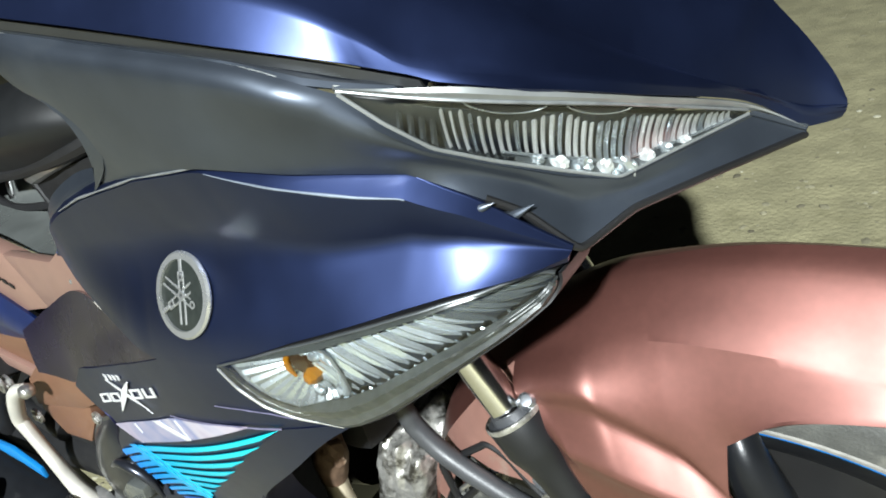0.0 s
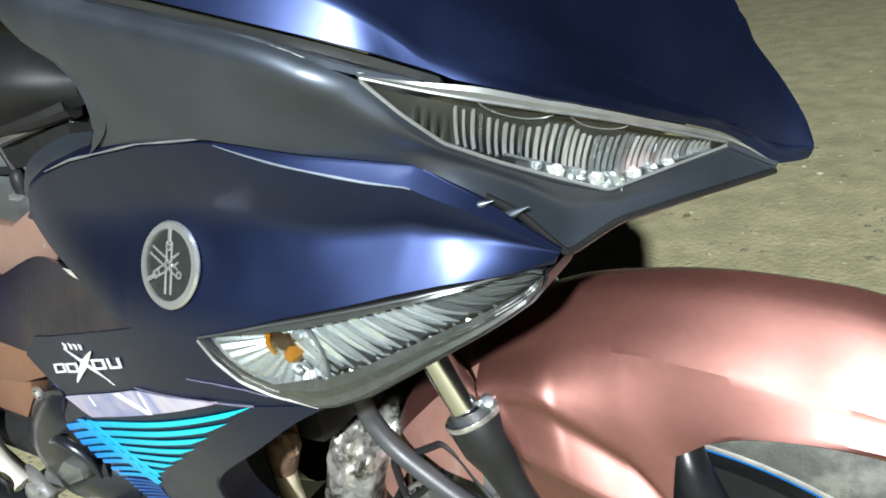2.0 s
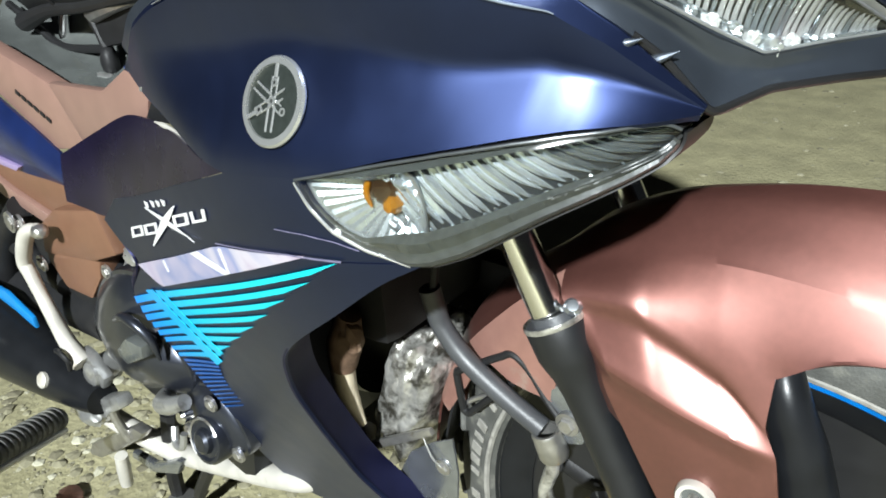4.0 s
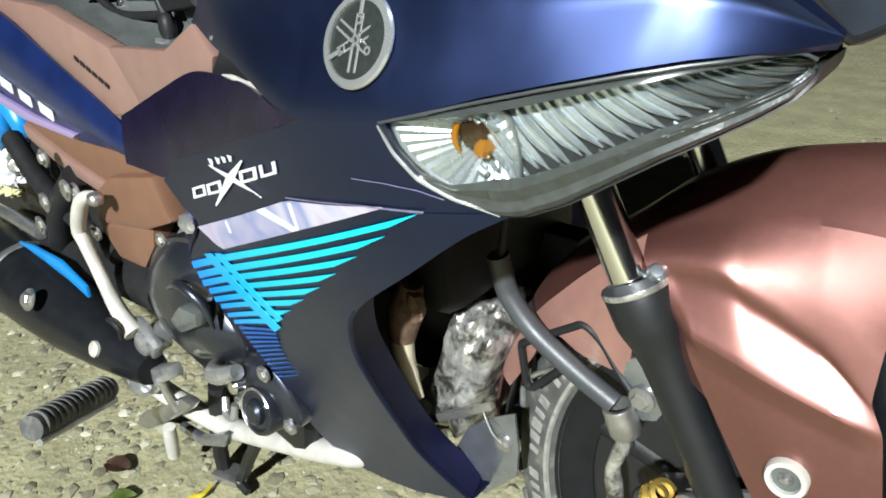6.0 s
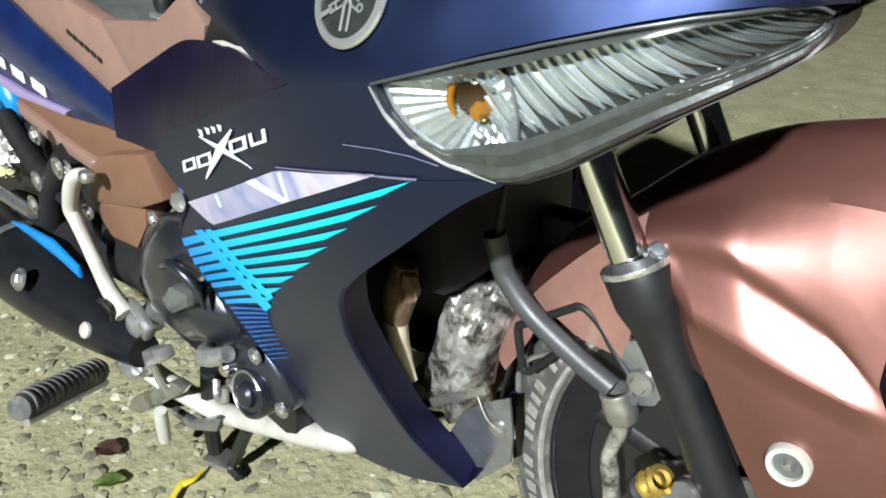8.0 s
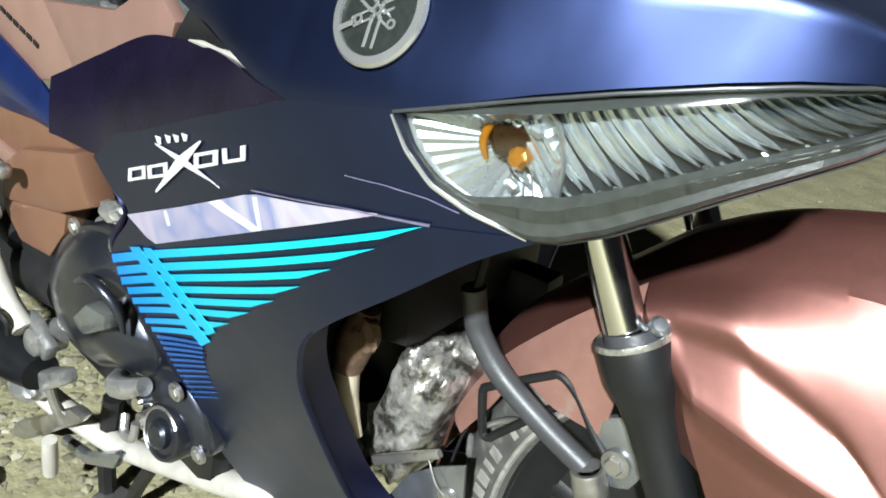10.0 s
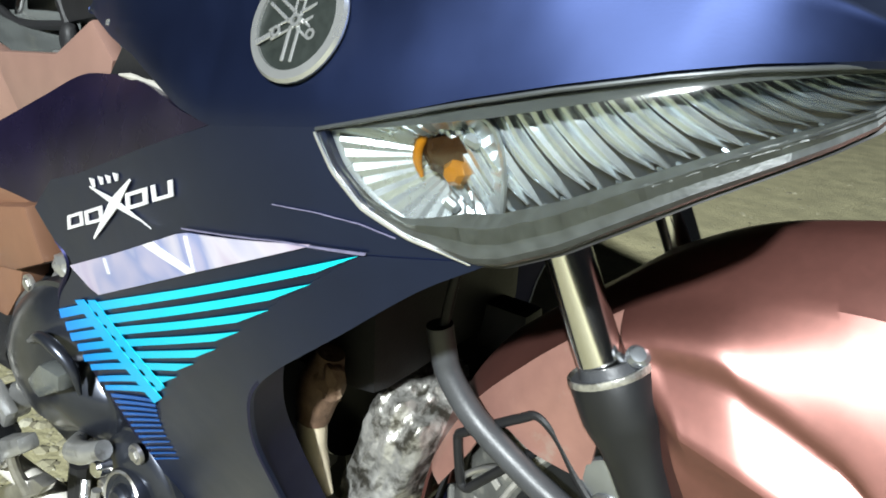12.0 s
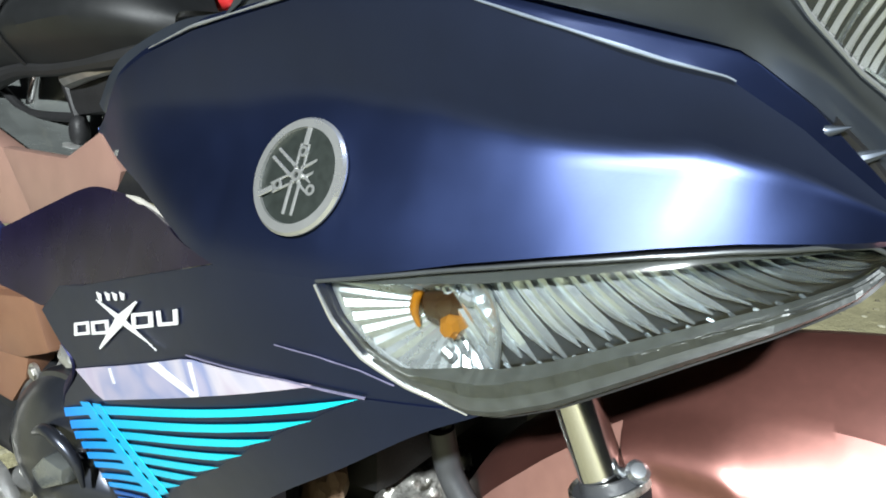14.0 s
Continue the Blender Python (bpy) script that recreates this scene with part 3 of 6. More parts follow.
bevel_in = np.stack([rear_edge, rear_edge + np.array([-0.018, 0.012, 0]) + wide_in * np.array([-0.020, -0.006, 0.0]), rear_edge + np.array([-0.034, 0.05, 0.0]) + wide_in * np.array([-0.020, 0.0, 0.0])], 1)
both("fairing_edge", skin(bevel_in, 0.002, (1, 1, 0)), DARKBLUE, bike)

# recessed gloss panel between wing and stickers
rt = [(-0.60, 0.604), (-0.545, 0.629), (-0.483, 0.652), (-0.426, 0.660), (-0.376, 0.664), (-0.336, 0.664), (-0.30, 0.659), (-0.277, 0.6575)]
rb = [(-0.60, 0.56), (-0.534, 0.557), (-0.50, 0.583), (-0.452, 0.597), (-0.345, 0.634), (-0.277, 0.657)]
gr = on_fair(loft([crom(rt, 30), straight(rb, 30)], 40, 10, False))
w = np.linspace(0, 1, 40)[:, None]
gr[:, :, 1] += 0.010 * np.sin(np.pi * np.clip(w * 1.1, 0, 1)) * np.linspace(1, 0.1, 10)[None, :] + 0.001
both("recess_panel", skin(gr, 0.003), GLOSSBLUE, bike, "glossy dark recessed panel")
# pale tube whose colour stands for the light caught along the panel's edge
part("recess_edge", tube(on_fair(crom([(-0.400, 0.6628), (-0.376, 0.6642), (-0.336, 0.6642), (-0.312, 0.6612), (-0.296, 0.6588)], 24), -0.0085), [0.0006, 0.0020, 0.0012, 0.0024, 0.0022, 0.0006], 8, 40), PIPE, bike, "pale line painting the lit panel edge")
part("gap_backing", plate([(-0.455, 0.652), (-0.425, 0.690), (-0.36, 0.690), (-0.285, 0.668), (-0.285, 0.645), (-0.36, 0.645)], lambda x, z: -0.150 + 0.15 * (x + 0.37), 0.01, 0.002), BLACK, bike, "dark inner panel behind the gap")
part("panel_seam", tube([(-0.552, -0.166, 0.619), (-0.539, -0.168, 0.613), (-0.524, -0.173, 0.596), (-0.528, -0.177, 0.570)], 0.0007, 6, 40), DARKBLUE, bike)
rear_cap = np.stack([gr[0], gr[0] + np.array([-0.03, 0.03, -0.01]), gr[0] + np.array([-0.05, 0.08, -0.02])], 1)
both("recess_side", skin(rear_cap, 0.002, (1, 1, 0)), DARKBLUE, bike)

# stripes and decals on the right side
STRIPES = [
    ((-0.5340, 0.4733), (-0.5361, 0.4644), (-0.2166, 0.6048), (-0.1939, 0.6179)),
    ((-0.5321, 0.4621), (-0.5344, 0.4531), (-0.2476, 0.5822), (-0.2210, 0.5979)),
    ((-0.5324, 0.4514), (-0.5343, 0.4432), (-0.2774, 0.5595), (-0.2512, 0.5753)),
    ((-0.5277, 0.4428), (-0.5294, 0.4352), (-0.3044, 0.5374), (-0.2790, 0.5531)),
    ((-0.5264, 0.4327), (-0.5281, 0.4254), (-0.3345, 0.5135), (-0.3075, 0.5306)),
    ((-0.5214, 0.4250), (-0.5230, 0.4185), (-0.3683, 0.4880), (-0.3402, 0.5060)),
    ((-0.5187, 0.4139), (-0.5203, 0.4078), (-0.4010, 0.4622), (-0.3727, 0.4807)),
    ((-0.5137, 0.4066), (-0.5152, 0.4010), (-0.4267, 0.4403), (-0.3989, 0.4587)),
]


def quad_film(tl, bl, br, tr, out=0.0018):
    return film(([tl, tr], [bl, br]), out)


for tl, bl, br, tr in STRIPES:
    part("stripe", quad_film(tl, bl, br, tr), CYAN, side_fairing, "cyan printed stripe")
for k in range(12):
    t = k / 11
    a = (-0.511 + 0.013 * t, 0.397 - 0.068 * t)
    b = (-0.430 - 0.016 * math.sin(min(1, t * 1.4) * 1.57), 0.430 - 0.071 * t)
    h = 0.0018 - 0.0008 * t
    part("stripe", quad_film((a[0], a[1] + h), (a[0], a[1] - h), (b[0] - 0.002, b[1] - h), (b[0], b[1] + h)), LOWCYAN, side_fairing, "thin blue printed stripe")
for q in (((-0.4981, 0.4932), (-0.4330, 0.4271), (-0.4140, 0.4417), (-0.4820, 0.4992)), ((-0.4750, 0.5012), (-0.4105, 0.4504), (-0.3990, 0.4600), (-0.4613, 0.5060))):
    part("stripe", quad_film(q[0], q[1], q[2], q[3], 0.0024), CYAN, side_fairing, "slanting cyan printed stripe")
part("decal", film(([(-0.489, 0.524), (-0.400, 0.5605), (-0.308, 0.600), (-0.262, 0.6085), (-0.217, 0.6175)], [(-0.487, 0.523), (-0.456, 0.5115), (-0.375, 0.5475), (-0.30, 0.581), (-0.218, 0.6165)])), HOLO, side_fairing, "pearly white and lilac decal")
part("pinstripe", film(([(-0.308, 0.6022), (-0.235, 0.6150), (-0.190, 0.6200)], [(-0.308, 0.6015), (-0.235, 0.6144), (-0.1905, 0.6188)])), PINLINE, side_fairing)
for q in (((-0.3567, 0.5790), (-0.3432, 0.5849), (-0.3026, 0.5800), (-0.3110, 0.5763)), ((-0.3065, 0.5985), (-0.3054, 0.5795), (-0.3023, 0.5807), (-0.3032, 0.5994)), ((-0.4240, 0.5495), (-0.4225, 0.5390), (-0.4190, 0.5402), (-0.4205, 0.5508))):
    part("decal_streak", quad_film(q[0], q[1], q[2], q[3], 0.0024), WHITE, side_fairing)
scratch = [(-0.236, 0.631), (-0.213, 0.6325), (-0.192, 0.632), (-0.177, 0.629)]
part("scratch", film((scratch, [(x, z - 0.0004) for x, z in scratch]), 0.0010), PINLINE, side_fairing, "thin pale scratch")
part("paint_chip", film(([(-0.3805, 0.6930), (-0.3755, 0.6938)], [(-0.3800, 0.6905), (-0.3760, 0.6908)]), 0.009), BADGERIM, side_fairing, "small pale chip")


# word mark on the dark film, as plain outline shapes
def loop(tl, tr, br, bl, wu=0.19, wv=0.22, gap=None):
    """A hollow four-cornered mark; one side may be left open."""
    c = [np.array(q) for q in (tl, tr, br, bl)]

    def at(u, v):
        return tuple((c[0] * (1 - u) + c[1] * u) * (1 - v) + (c[3] * (1 - u) + c[2] * u) * v)

    bars = [(0, 1, 0, wv), (0, 1, 1 - wv, 1), (0, wu, 0, 1), (1 - wu, 1, 0, 1)]
    if gap is not None:
        bars.pop(gap)
    return join(*[quad_film(at(u0, v0), at(u0, v1), at(u1, v1), at(u1, v0), 0.0016) for u0, u1, v0, v1 in bars])


for q in (((-0.4739, 0.5646), (-0.4456, 0.5750), (-0.4470, 0.5652), (-0.4776, 0.5537)), ((-0.4415, 0.5760), (-0.4092, 0.5880), (-0.4106, 0.5781), (-0.4429, 0.5663)), ((-0.3694, 0.6049), (-0.3396, 0.6156), (-0.3411, 0.6063), (-0.3714, 0.5947))):
    part("logo_mark", loop(*q), WHITE, side_fairing, "white outline mark of a logo")
part("logo_mark", loop((-0.3347, 0.6174), (-0.3103, 0.6260), (-0.3114, 0.6174), (-0.3347, 0.6088), gap=0), WHITE, side_fairing, "white outline mark of a logo")
STAR = (-0.3868, 0.5955)
for tip, wd in (((-0.4254, 0.5960), (0.0031, -0.0022)), ((-0.3604, 0.6151), (0.0046, -0.0011)), ((-0.3417, 0.5937), (0.0032, 0.0026)), ((-0.4331, 0.5607), (0.0056, -0.0006))):
    part("logo_mark", film(([(STAR[0] - wd[0], STAR[1] - wd[1]), tip], [(STAR[0] + wd[0], STAR[1] + wd[1]), (tip[0] + 0.0012, tip[1] - 0.0008)]), 0.0019), WHITE, side_fairing, "white ray of a logo star")
for a, b in (((-0.4220, 0.6010), (-0.4190, 0.5962)), ((-0.4070, 0.6055), (-0.4045, 0.6012)), ((-0.3945, 0.6090), (-0.3922, 0.6050)), ((-0.3820, 0.6130), (-0.3805, 0.6088))):
    part("logo_mark", quad_film((a[0] - 0.003, a[1]), (b[0] - 0.0015, b[1]), (b[0] + 0.002, b[1] + 0.001), (a[0] + 0.005, a[1] + 0.001), 0.0016), WHITE, side_fairing, "tiny white logo mark")


# round badge
def badge_frame():
    up = Vector((-0.20, 0.40, 0.88)).normalized()
    nrm = (Vector((0.16, -1.0, 0.0)) - up * up.dot(Vector((0.16, -1.0, 0.0)))).normalized()
    return Vector((-0.2285, -0.2066, 0.701)) + nrm * 0.0016, nrm, up, up.cross(nrm)


bc, bn, bu, bs = badge_frame()
badge = part("badge", lathe([(0, 0.0016), (0.0215, 0.0016), (0.0236, 0.0008), (0.0238, -0.004)], bc, bn, 48), BADGE, bike, "round dark badge with silver rim and bars")
part("badge_rim", lathe([(0.0195, 0.0016), (0.0198, 0.0028), (0.0232, 0.0026), (0.0243, 0.0012), (0.0243, 0.0004)], bc, bn, 64), BADGERIM, badge)


def badge_bar(r0, r1, off, width, ang):
    d, s = bu * math.cos(ang) + bs * math.sin(ang), bs * math.cos(ang) - bu * math.sin(ang)
    m = Matrix.Translation(bc + d * (r0 + r1) / 2 + s * off + bn * 0.0018) @ Matrix(((d.x, s.x, bn.x, 0), (d.y, s.y, bn.y, 0), (d.z, s.z, bn.z, 0), (0, 0, 0, 1)))
    return box((r1 - r0, width, 0.0008), m, 0.0002, 1)


for k in range(3):
    a = radians(9 + 120 * k)
    part("badge_bar", join(badge_bar(0.0125, 0.020, 0, 0.0024, a), badge_bar(0.0020, 0.0130, 0.0019, 0.0011, a), badge_bar(0.0020, 0.0130, -0.0019, 0.0011, a), badge_bar(-0.0160, -0.0022, 0.0021, 0.0014, a), badge_bar(-0.0160, -0.0022, -0.0021, 0.0014, a)), BADGERIM, badge)
for k in range(3):
    a = radians(9 + 120 * k)
    part("badge_bar", lathe([(0.0011, 0.0018), (0.0012, 0.0025), (0.0023, 0.0025), (0.0024, 0.0018)], bc + (bu * math.cos(a) + bs * math.sin(a)) * 0.0098, bn, 20), BADGERIM, badge)
part("badge_bar", lathe([(0.0012, 0.0018), (0.0013, 0.0028), (0.0026, 0.0028), (0.0028, 0.0018)], bc, bn, 24), BADGERIM, badge)

# ---- turn signal ----
LT = [(-0.2085, 0.6660), (-0.161, 0.6790), (-0.150, 0.6820), (-0.120, 0.6895), (-0.090, 0.6960), (-0.070, 0.6995), (-0.048, 0.7017), (-0.037, 0.7017), (-0.033, 0.6985)]
LB = [(-0.2085, 0.6650), (-0.2010, 0.6515), (-0.189, 0.6390), (-0.171, 0.6305), (-0.1465, 0.6240), (-0.136, 0.6260), (-0.117, 0.6350), (-0.079, 0.6595), (-0.060, 0.6705), (-0.047, 0.6780), (-0.0385, 0.6840), (-0.0335, 0.6910), (-0.0330, 0.6965)]


def lamp_rails(nu):
    return straight(LT, nu), straight(LB, nu)


def lamp_extra(x):
    """How far the lamp's upper edge follows the wing's flare."""
    return 0.008 * np.clip((x + 0.16) / 0.08, 0, 1) * np.clip((-0.027 - x) / 0.03, 0, 1)


def lamp_grid(out, nu=48, nv=16, t0=0.0, t1=1.0, bulge=0.0, s0=0.0, s1=1.0):
    a, b = lamp_rails(201)
    k = np.linspace(s0, s1, nu) * 200
    a, b = (np.stack([np.interp(k, np.arange(201), r[:, c]) for c in range(2)], 1) for r in (a, b))
    ts = np.linspace(t0, t1, nv)
    g = np.stack([a + (b - a) * t for t in ts], 1)
    p = on_fair(g)
    wid = np.linalg.norm(b - a, axis=1)[:, None] / 0.045
    sh = np.clip(np.sin(np.pi * ts), 0, 1)[None, :] ** 0.6
    p[:, :, 1] -= out + bulge * sh * np.clip(wid, 0, 1.2) + lamp_extra(g[..., 0])
    return p


def lamp_point(s, t, out):
    return lamp_grid(out, 2, 2, t, t, 0.0, min(1, max(0, s)), min(1, max(0, s)))[0, 0]


turn_signal = both("turn_signal", skin(lamp_grid(-0.034, 40, 10), 0.003), LAMPGREY, bike, "clear turn signal lamp with amber bulb")
wall_top = np.stack([lamp_grid(-0.002, 40, 2)[:, 0], lamp_grid(-0.034, 40, 2)[:, 0]], 1)
wall_low = np.stack([lamp_grid(-0.002, 60, 2)[:, -1], lamp_grid(-0.034, 60, 2)[:, -1]], 1)
part("lamp_wall", join(skin(wall_top, 0.0015), skin(wall_low, 0.0015)), BLACKGAP, turn_signal)
lens = part("lens", skin(lamp_grid(0.001, 70, 18, bulge=0.007), 0.002), CLEAR, turn_signal, "clear lens")
lens.visible_shadow = False
edge_low = lamp_grid(0.002, 80, 2)[:, -1]
edge_top = lamp_grid(0.001, 60, 2)[:, 0]
part("lens_rim", tube(edge_low[edge_low[:, 0] < -0.1475], [0.0006, 0.0010, 0.0010, 0.0008, 0.0004], 8, smooth=False), BADGERIM, turn_signal, "pale lens edge")
part("lens_rim", tube(edge_top, 0.0008, 8, 60, smooth=False), LAMPGREY, turn_signal, "pale lens edge")
part("lens_band", skin(lamp_grid(-0.001, 60, 3, 0.03, 0.10), 0.0012), LAMPGREY, turn_signal, "grey inner lens border")
facets = ((0.66, -0.001), (0.73, 0.0045), (0.735, 0.0045), (0.84, 0.0030), (0.845, 0.0030), (0.93, 0.0045), (0.975, 0.0030), (0.998, 0.0004))
low_band = np.stack([lamp_grid(o, 76, 2, t, t + 0.01, 0.0, 0.17, 0.99)[:, 0] for t, o in facets], 1)
for k in range(1, 4):
    low_band[:, k, 1] += np.array([0.0009, -0.0003, -0.0008, 0.0003])[(np.arange(76) * (1 + k % 2) + k * 3) % 4] * (0.5 + 0.5 * np.sin(np.arange(76) * 0.7 + k))
grow = np.clip(np.linspace(0.10, 4.2, 76), 0, 1)[:, None, None]
low_band = low_band[:, -1:] + (low_band - low_band[:, -1:]) * grow
part("lower_band", skin(low_band, 0.0012), SMOKE, turn_signal, "smoky faceted lower lens band", 6)
inner = lamp_grid(-0.001, 40, 4, 0.90, 0.965, 0.002, 0.04, 0.40)
part("lens_band", skin(inner, 0.0012), LAMPGREY, turn_signal, "grey inner lens border")
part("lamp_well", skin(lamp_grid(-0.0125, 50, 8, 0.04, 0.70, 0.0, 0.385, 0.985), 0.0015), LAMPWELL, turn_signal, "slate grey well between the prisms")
# pleated bowl round the bulb
BX, BZ = -0.1625, 0.6590
bowl_rim = crom([(-0.150, 0.6795), (-0.172, 0.6735), (-0.192, 0.6690), (-0.2055, 0.6648), (-0.1990, 0.6520), (-0.1875, 0.6410), (-0.171, 0.6330), (-0.152, 0.6285), (-0.1430, 0.6330), (-0.1400, 0.6430), (-0.1390, 0.6590), (-0.1425, 0.6740), (-0.150, 0.6795)], 57)[:-1]


def bowl_grid(r0=0.16, r1=0.93, n=10, pleats=1.0):
    rows = []
    for i, q in enumerate(np.vstack([bowl_rim, bowl_rim[:1]])):
        row = []
        for r in np.linspace(r0, r1, n):
            x, z = BX + (q[0] - BX) * r, BZ + (q[1] - BZ) * r
            pleat = 0.00055 * pleats * (1 if i % 2 else -1) * min(1, r * 1.6)
            row.append((x, float(fair_y(x, z)) - float(lamp_extra(x)) + 0.0035 + 0.021 * (1 - r) ** 1.15 + 0.003 * min(1, max(0, (x + 0.152) / 0.010)) + pleat, z))
        rows.append(row)
    return np.array(rows)


part("reflector", skin(bowl_grid(), 0.0012), MIRROR, turn_signal, "bright pleated reflector", 12)
part("reflector_flange", skin(bowl_grid(0.93, 1.0, 4, 0.0), 0.0012), MIRROR, turn_signal, "bright flange round the reflector")


def prism(s, t0, t1, ds, wd, depth, tip=0.5, ridge=0.66):
    """A slanting pleat of the reflector: a broad lit face, a narrow dark one, and a pointed lower end."""
    bm = bmesh.new()
    rows = []
    for t in np.linspace(0, 1, 9):
        tt, ss = t0 + (t1 - t0) * t, s + ds * t
        near = np.clip((t - (1 - tip)) / tip, 0, 1) ** 1.1
        arc = ((0.0, 0.10), (0.10, 0.62), (0.30, 0.92), (ridge, 1.0), (1.0 - 0.02, 0.0))
        rows.append([bm.verts.new(lamp_point(ss + wd * (0.6 + (u - 0.6) * (1 - 0.97 * near)), tt, -0.0108 + depth * h * min(1, 0.25 + 4 * t) * (1 - 0.35 * t))) for u, h in arc])
    for a, b in zip(rows, rows[1:]):
        for k in range(4):
            bm.faces.new((a[k], a[k + 1], b[k + 1], b[k]))
    return bm


for k in range(27):
    s = 0.240 + 0.0262 * k
    end = 0.62 + 0.05 * (k % 2)
    # bright pleats by the bulb, dimmer ones forward: the shine is set by colour
    prism_tone = MIRRORB if k < 17 else PRISMDIM
    part("prism", prism(s, 0.07, end + 0.03, 0.122, 0.0258, 0.0017 + 0.0007 * ((k * 7) % 3), 0.30, 0.50 + 0.07 * (k % 3)), prism_tone, turn_signal, "", 30)
for s, t0, t1, ds in ((0.300, 0.44, 0.68, 0.044), (0.276, 0.54, 0.69, 0.034)):
    part("prism", prism(s, t0, t1, ds, 0.0270, 0.0025), MIRRORB, turn_signal, "", 30)
# bright cut blocks beside the bulb
for s, t, r, tw in ((0.330, 0.24, 0.0034, 0.3), (0.290, 0.70, 0.0036, 0.5)):
    at = Vector(lamp_point(s, t, -0.0085))
    part("cut_block", box((r * 1.9, 0.004, r * 1.3), Matrix.Translation(at) @ Matrix.Rotation(tw, 4, "Y") @ Matrix.Rotation(0.35 - tw * 0.5, 4, "X"), 0.0012, 1), MIRROR, turn_signal, "", 10)
# tiny bright and dim blocks added as glints along the foot of the pleats
for k in range(18):
    at = Vector(lamp_point(0.36 + 0.030 * k, 0.675 + 0.012 * math.sin(2.3 * k), -0.0035))
    m = Matrix.Translation(at) @ Matrix.Rotation(0.45 * math.sin(1.7 * k), 4, "Z") @ Matrix.Rotation(0.35 + 0.4 * math.sin(2.9 * k), 4, "X") @ Matrix.Rotation(0.4, 4, "Y")
    part("cut_facet", box((0.0026 + 0.0008 * (k % 3), 0.0016, 0.0014), m, 0.0005, 1), MIRRORB if k % 3 == 0 else PRISMDIM, turn_signal, "", 10)
bulb_y = float(fair_y(BX, BZ)) + 0.011
part("bulb", lathe([(0, 0.0075), (0.0030, 0.0068), (0.0048, 0.0040), (0.0054, -0.002), (0.0050, -0.012)], (BX + 0.0046, bulb_y, BZ - 0.0030), (0.2, -1, 0.1), 7), AMBER, turn_signal, "amber bulb", 8)
part("bulb_base", lathe([(0.0, 0.0035), (0.0066, 0.0030), (0.0104, 0.000), (0.0112, -0.006), (0.0090, -0.012)], (BX - 0.0020, bulb_y + 0.0005, BZ + 0.0045), (0.2, -1, 0.1), 9), AMBERDARK, turn_signal, "dark amber bulb base", 8)
part("bulb_edge", tube([(BX - 0.0060, bulb_y - 0.001, BZ + 0.0120), (BX - 0.0105, bulb_y - 0.002, BZ + 0.0060), (BX - 0.0122, bulb_y - 0.002, BZ - 0.0010), (BX - 0.0105, bulb_y - 0.001, BZ - 0.0075)], [0.0009, 0.0019, 0.0020, 0.0008], 8, 20), AMBER, turn_signal, "amber rim of the bulb glass", 60)
for dx, dz, r in ((-0.0010, 0.0118, 0.0020), (0.0060, 0.0120, 0.0017)):
    part("bulb_facet", lump((BX + dx, bulb_y - 0.003, BZ + dz), (r * 1.2, r * 0.7, r), 0.25, 3, 1), MIRRORB, turn_signal, "", 8)

# ---- headlight cowl ----
ACROSS = np.array([0.8167, 0.5455, -0.1885])


def run_across(rail, n):
    """n points on a polyline at even steps across the machine's nose."""
    q = straight(rail, 400)
    w = q @ ACROSS
    return np.stack([np.interp(np.linspace(w[0], w[-1], n), w, q[:, k]) for k in range(3)], 1)


HB = [(-0.084, -0.1938, 0.7962), (-0.0731, -0.1857, 0.7805), (-0.0631, -0.1738, 0.765), (-0.0503, -0.1526, 0.75), (-0.0341, -0.1317, 0.7362), (-0.0167, -0.1089, 0.722), (0.0023, -0.0749, 0.7224), (0.0209, -0.0357, 0.721)]
HT = [(-0.084, -0.1929, 0.797), (-0.0647, -0.182, 0.7892), (-0.046, -0.1718, 0.7826), (-0.0301, -0.1569, 0.7751), (-0.0153, -0.1359, 0.7658), (-0.0021, -0.1069, 0.7534), (0.0207, -0.0357, 0.7228)]
STRIP = [(-0.3105, -0.2089, 0.8572), (-0.201, -0.2082, 0.8337), (-0.1237, -0.2069, 0.8166), (-0.092, -0.2007, 0.8028)]
CHIN = [(-0.293, -0.198, 0.756), (-0.235, -0.205, 0.769), (-0.168, -0.2095, 0.775), (-0.124, -0.1985, 0.7662), (-0.078, -0.176, 0.7555), (-0.057, -0.164, 0.7395), (-0.044, -0.152, 0.726), (-0.026, -0.143, 0.703), (-0.012, -0.112, 0.708), (0.010, -0.077, 0.707), (0.042, -0.018, 0.702)]
rear = [(-0.335, -0.206, 0.866), (-0.314, -0.205, 0.838), (-0.292, -0.205, 0.820), (-0.262, -0.205, 0.8115), (-0.242, -0.2045, 0.799), (-0.2475, -0.203, 0.778), (-0.285, -0.199, 0.757)]
up_rail = np.vstack([crom(STRIP, 26), straight(HB, 40), [(0.043, -0.017, 0.704)]])
lo_rail = eased(CHIN, 67, 0.004)
ts_c = np.concatenate([[0, 0.03, 0.06, 0.10, 0.14, 0.20], np.linspace(0.28, 1, 14)])
gc = np.stack([up_rail + (lo_rail - up_rail) * t for t in ts_c], 1)
hollow = curve1d([(0, 0), (0.06, 0.75), (0.14, 1.0), (0.30, 0.88), (0.52, 0.62), (0.72, 0.40), (0.88, 0.22), (1, 0)], ts_c)[None, :, None] * np.clip(np.linspace(1.3, -0.6, 67), 0, 1)[:, None, None]
uc = np.arange(67)
shoulder = np.exp(-((uc - 27) / 7.0) ** 2)[:, None, None] * curve1d([(0, 0), (0.10, 0.55), (0.20, 1.0), (0.34, 0.75), (0.6, 0.25), (1, 0)], ts_c)[None, :, None]
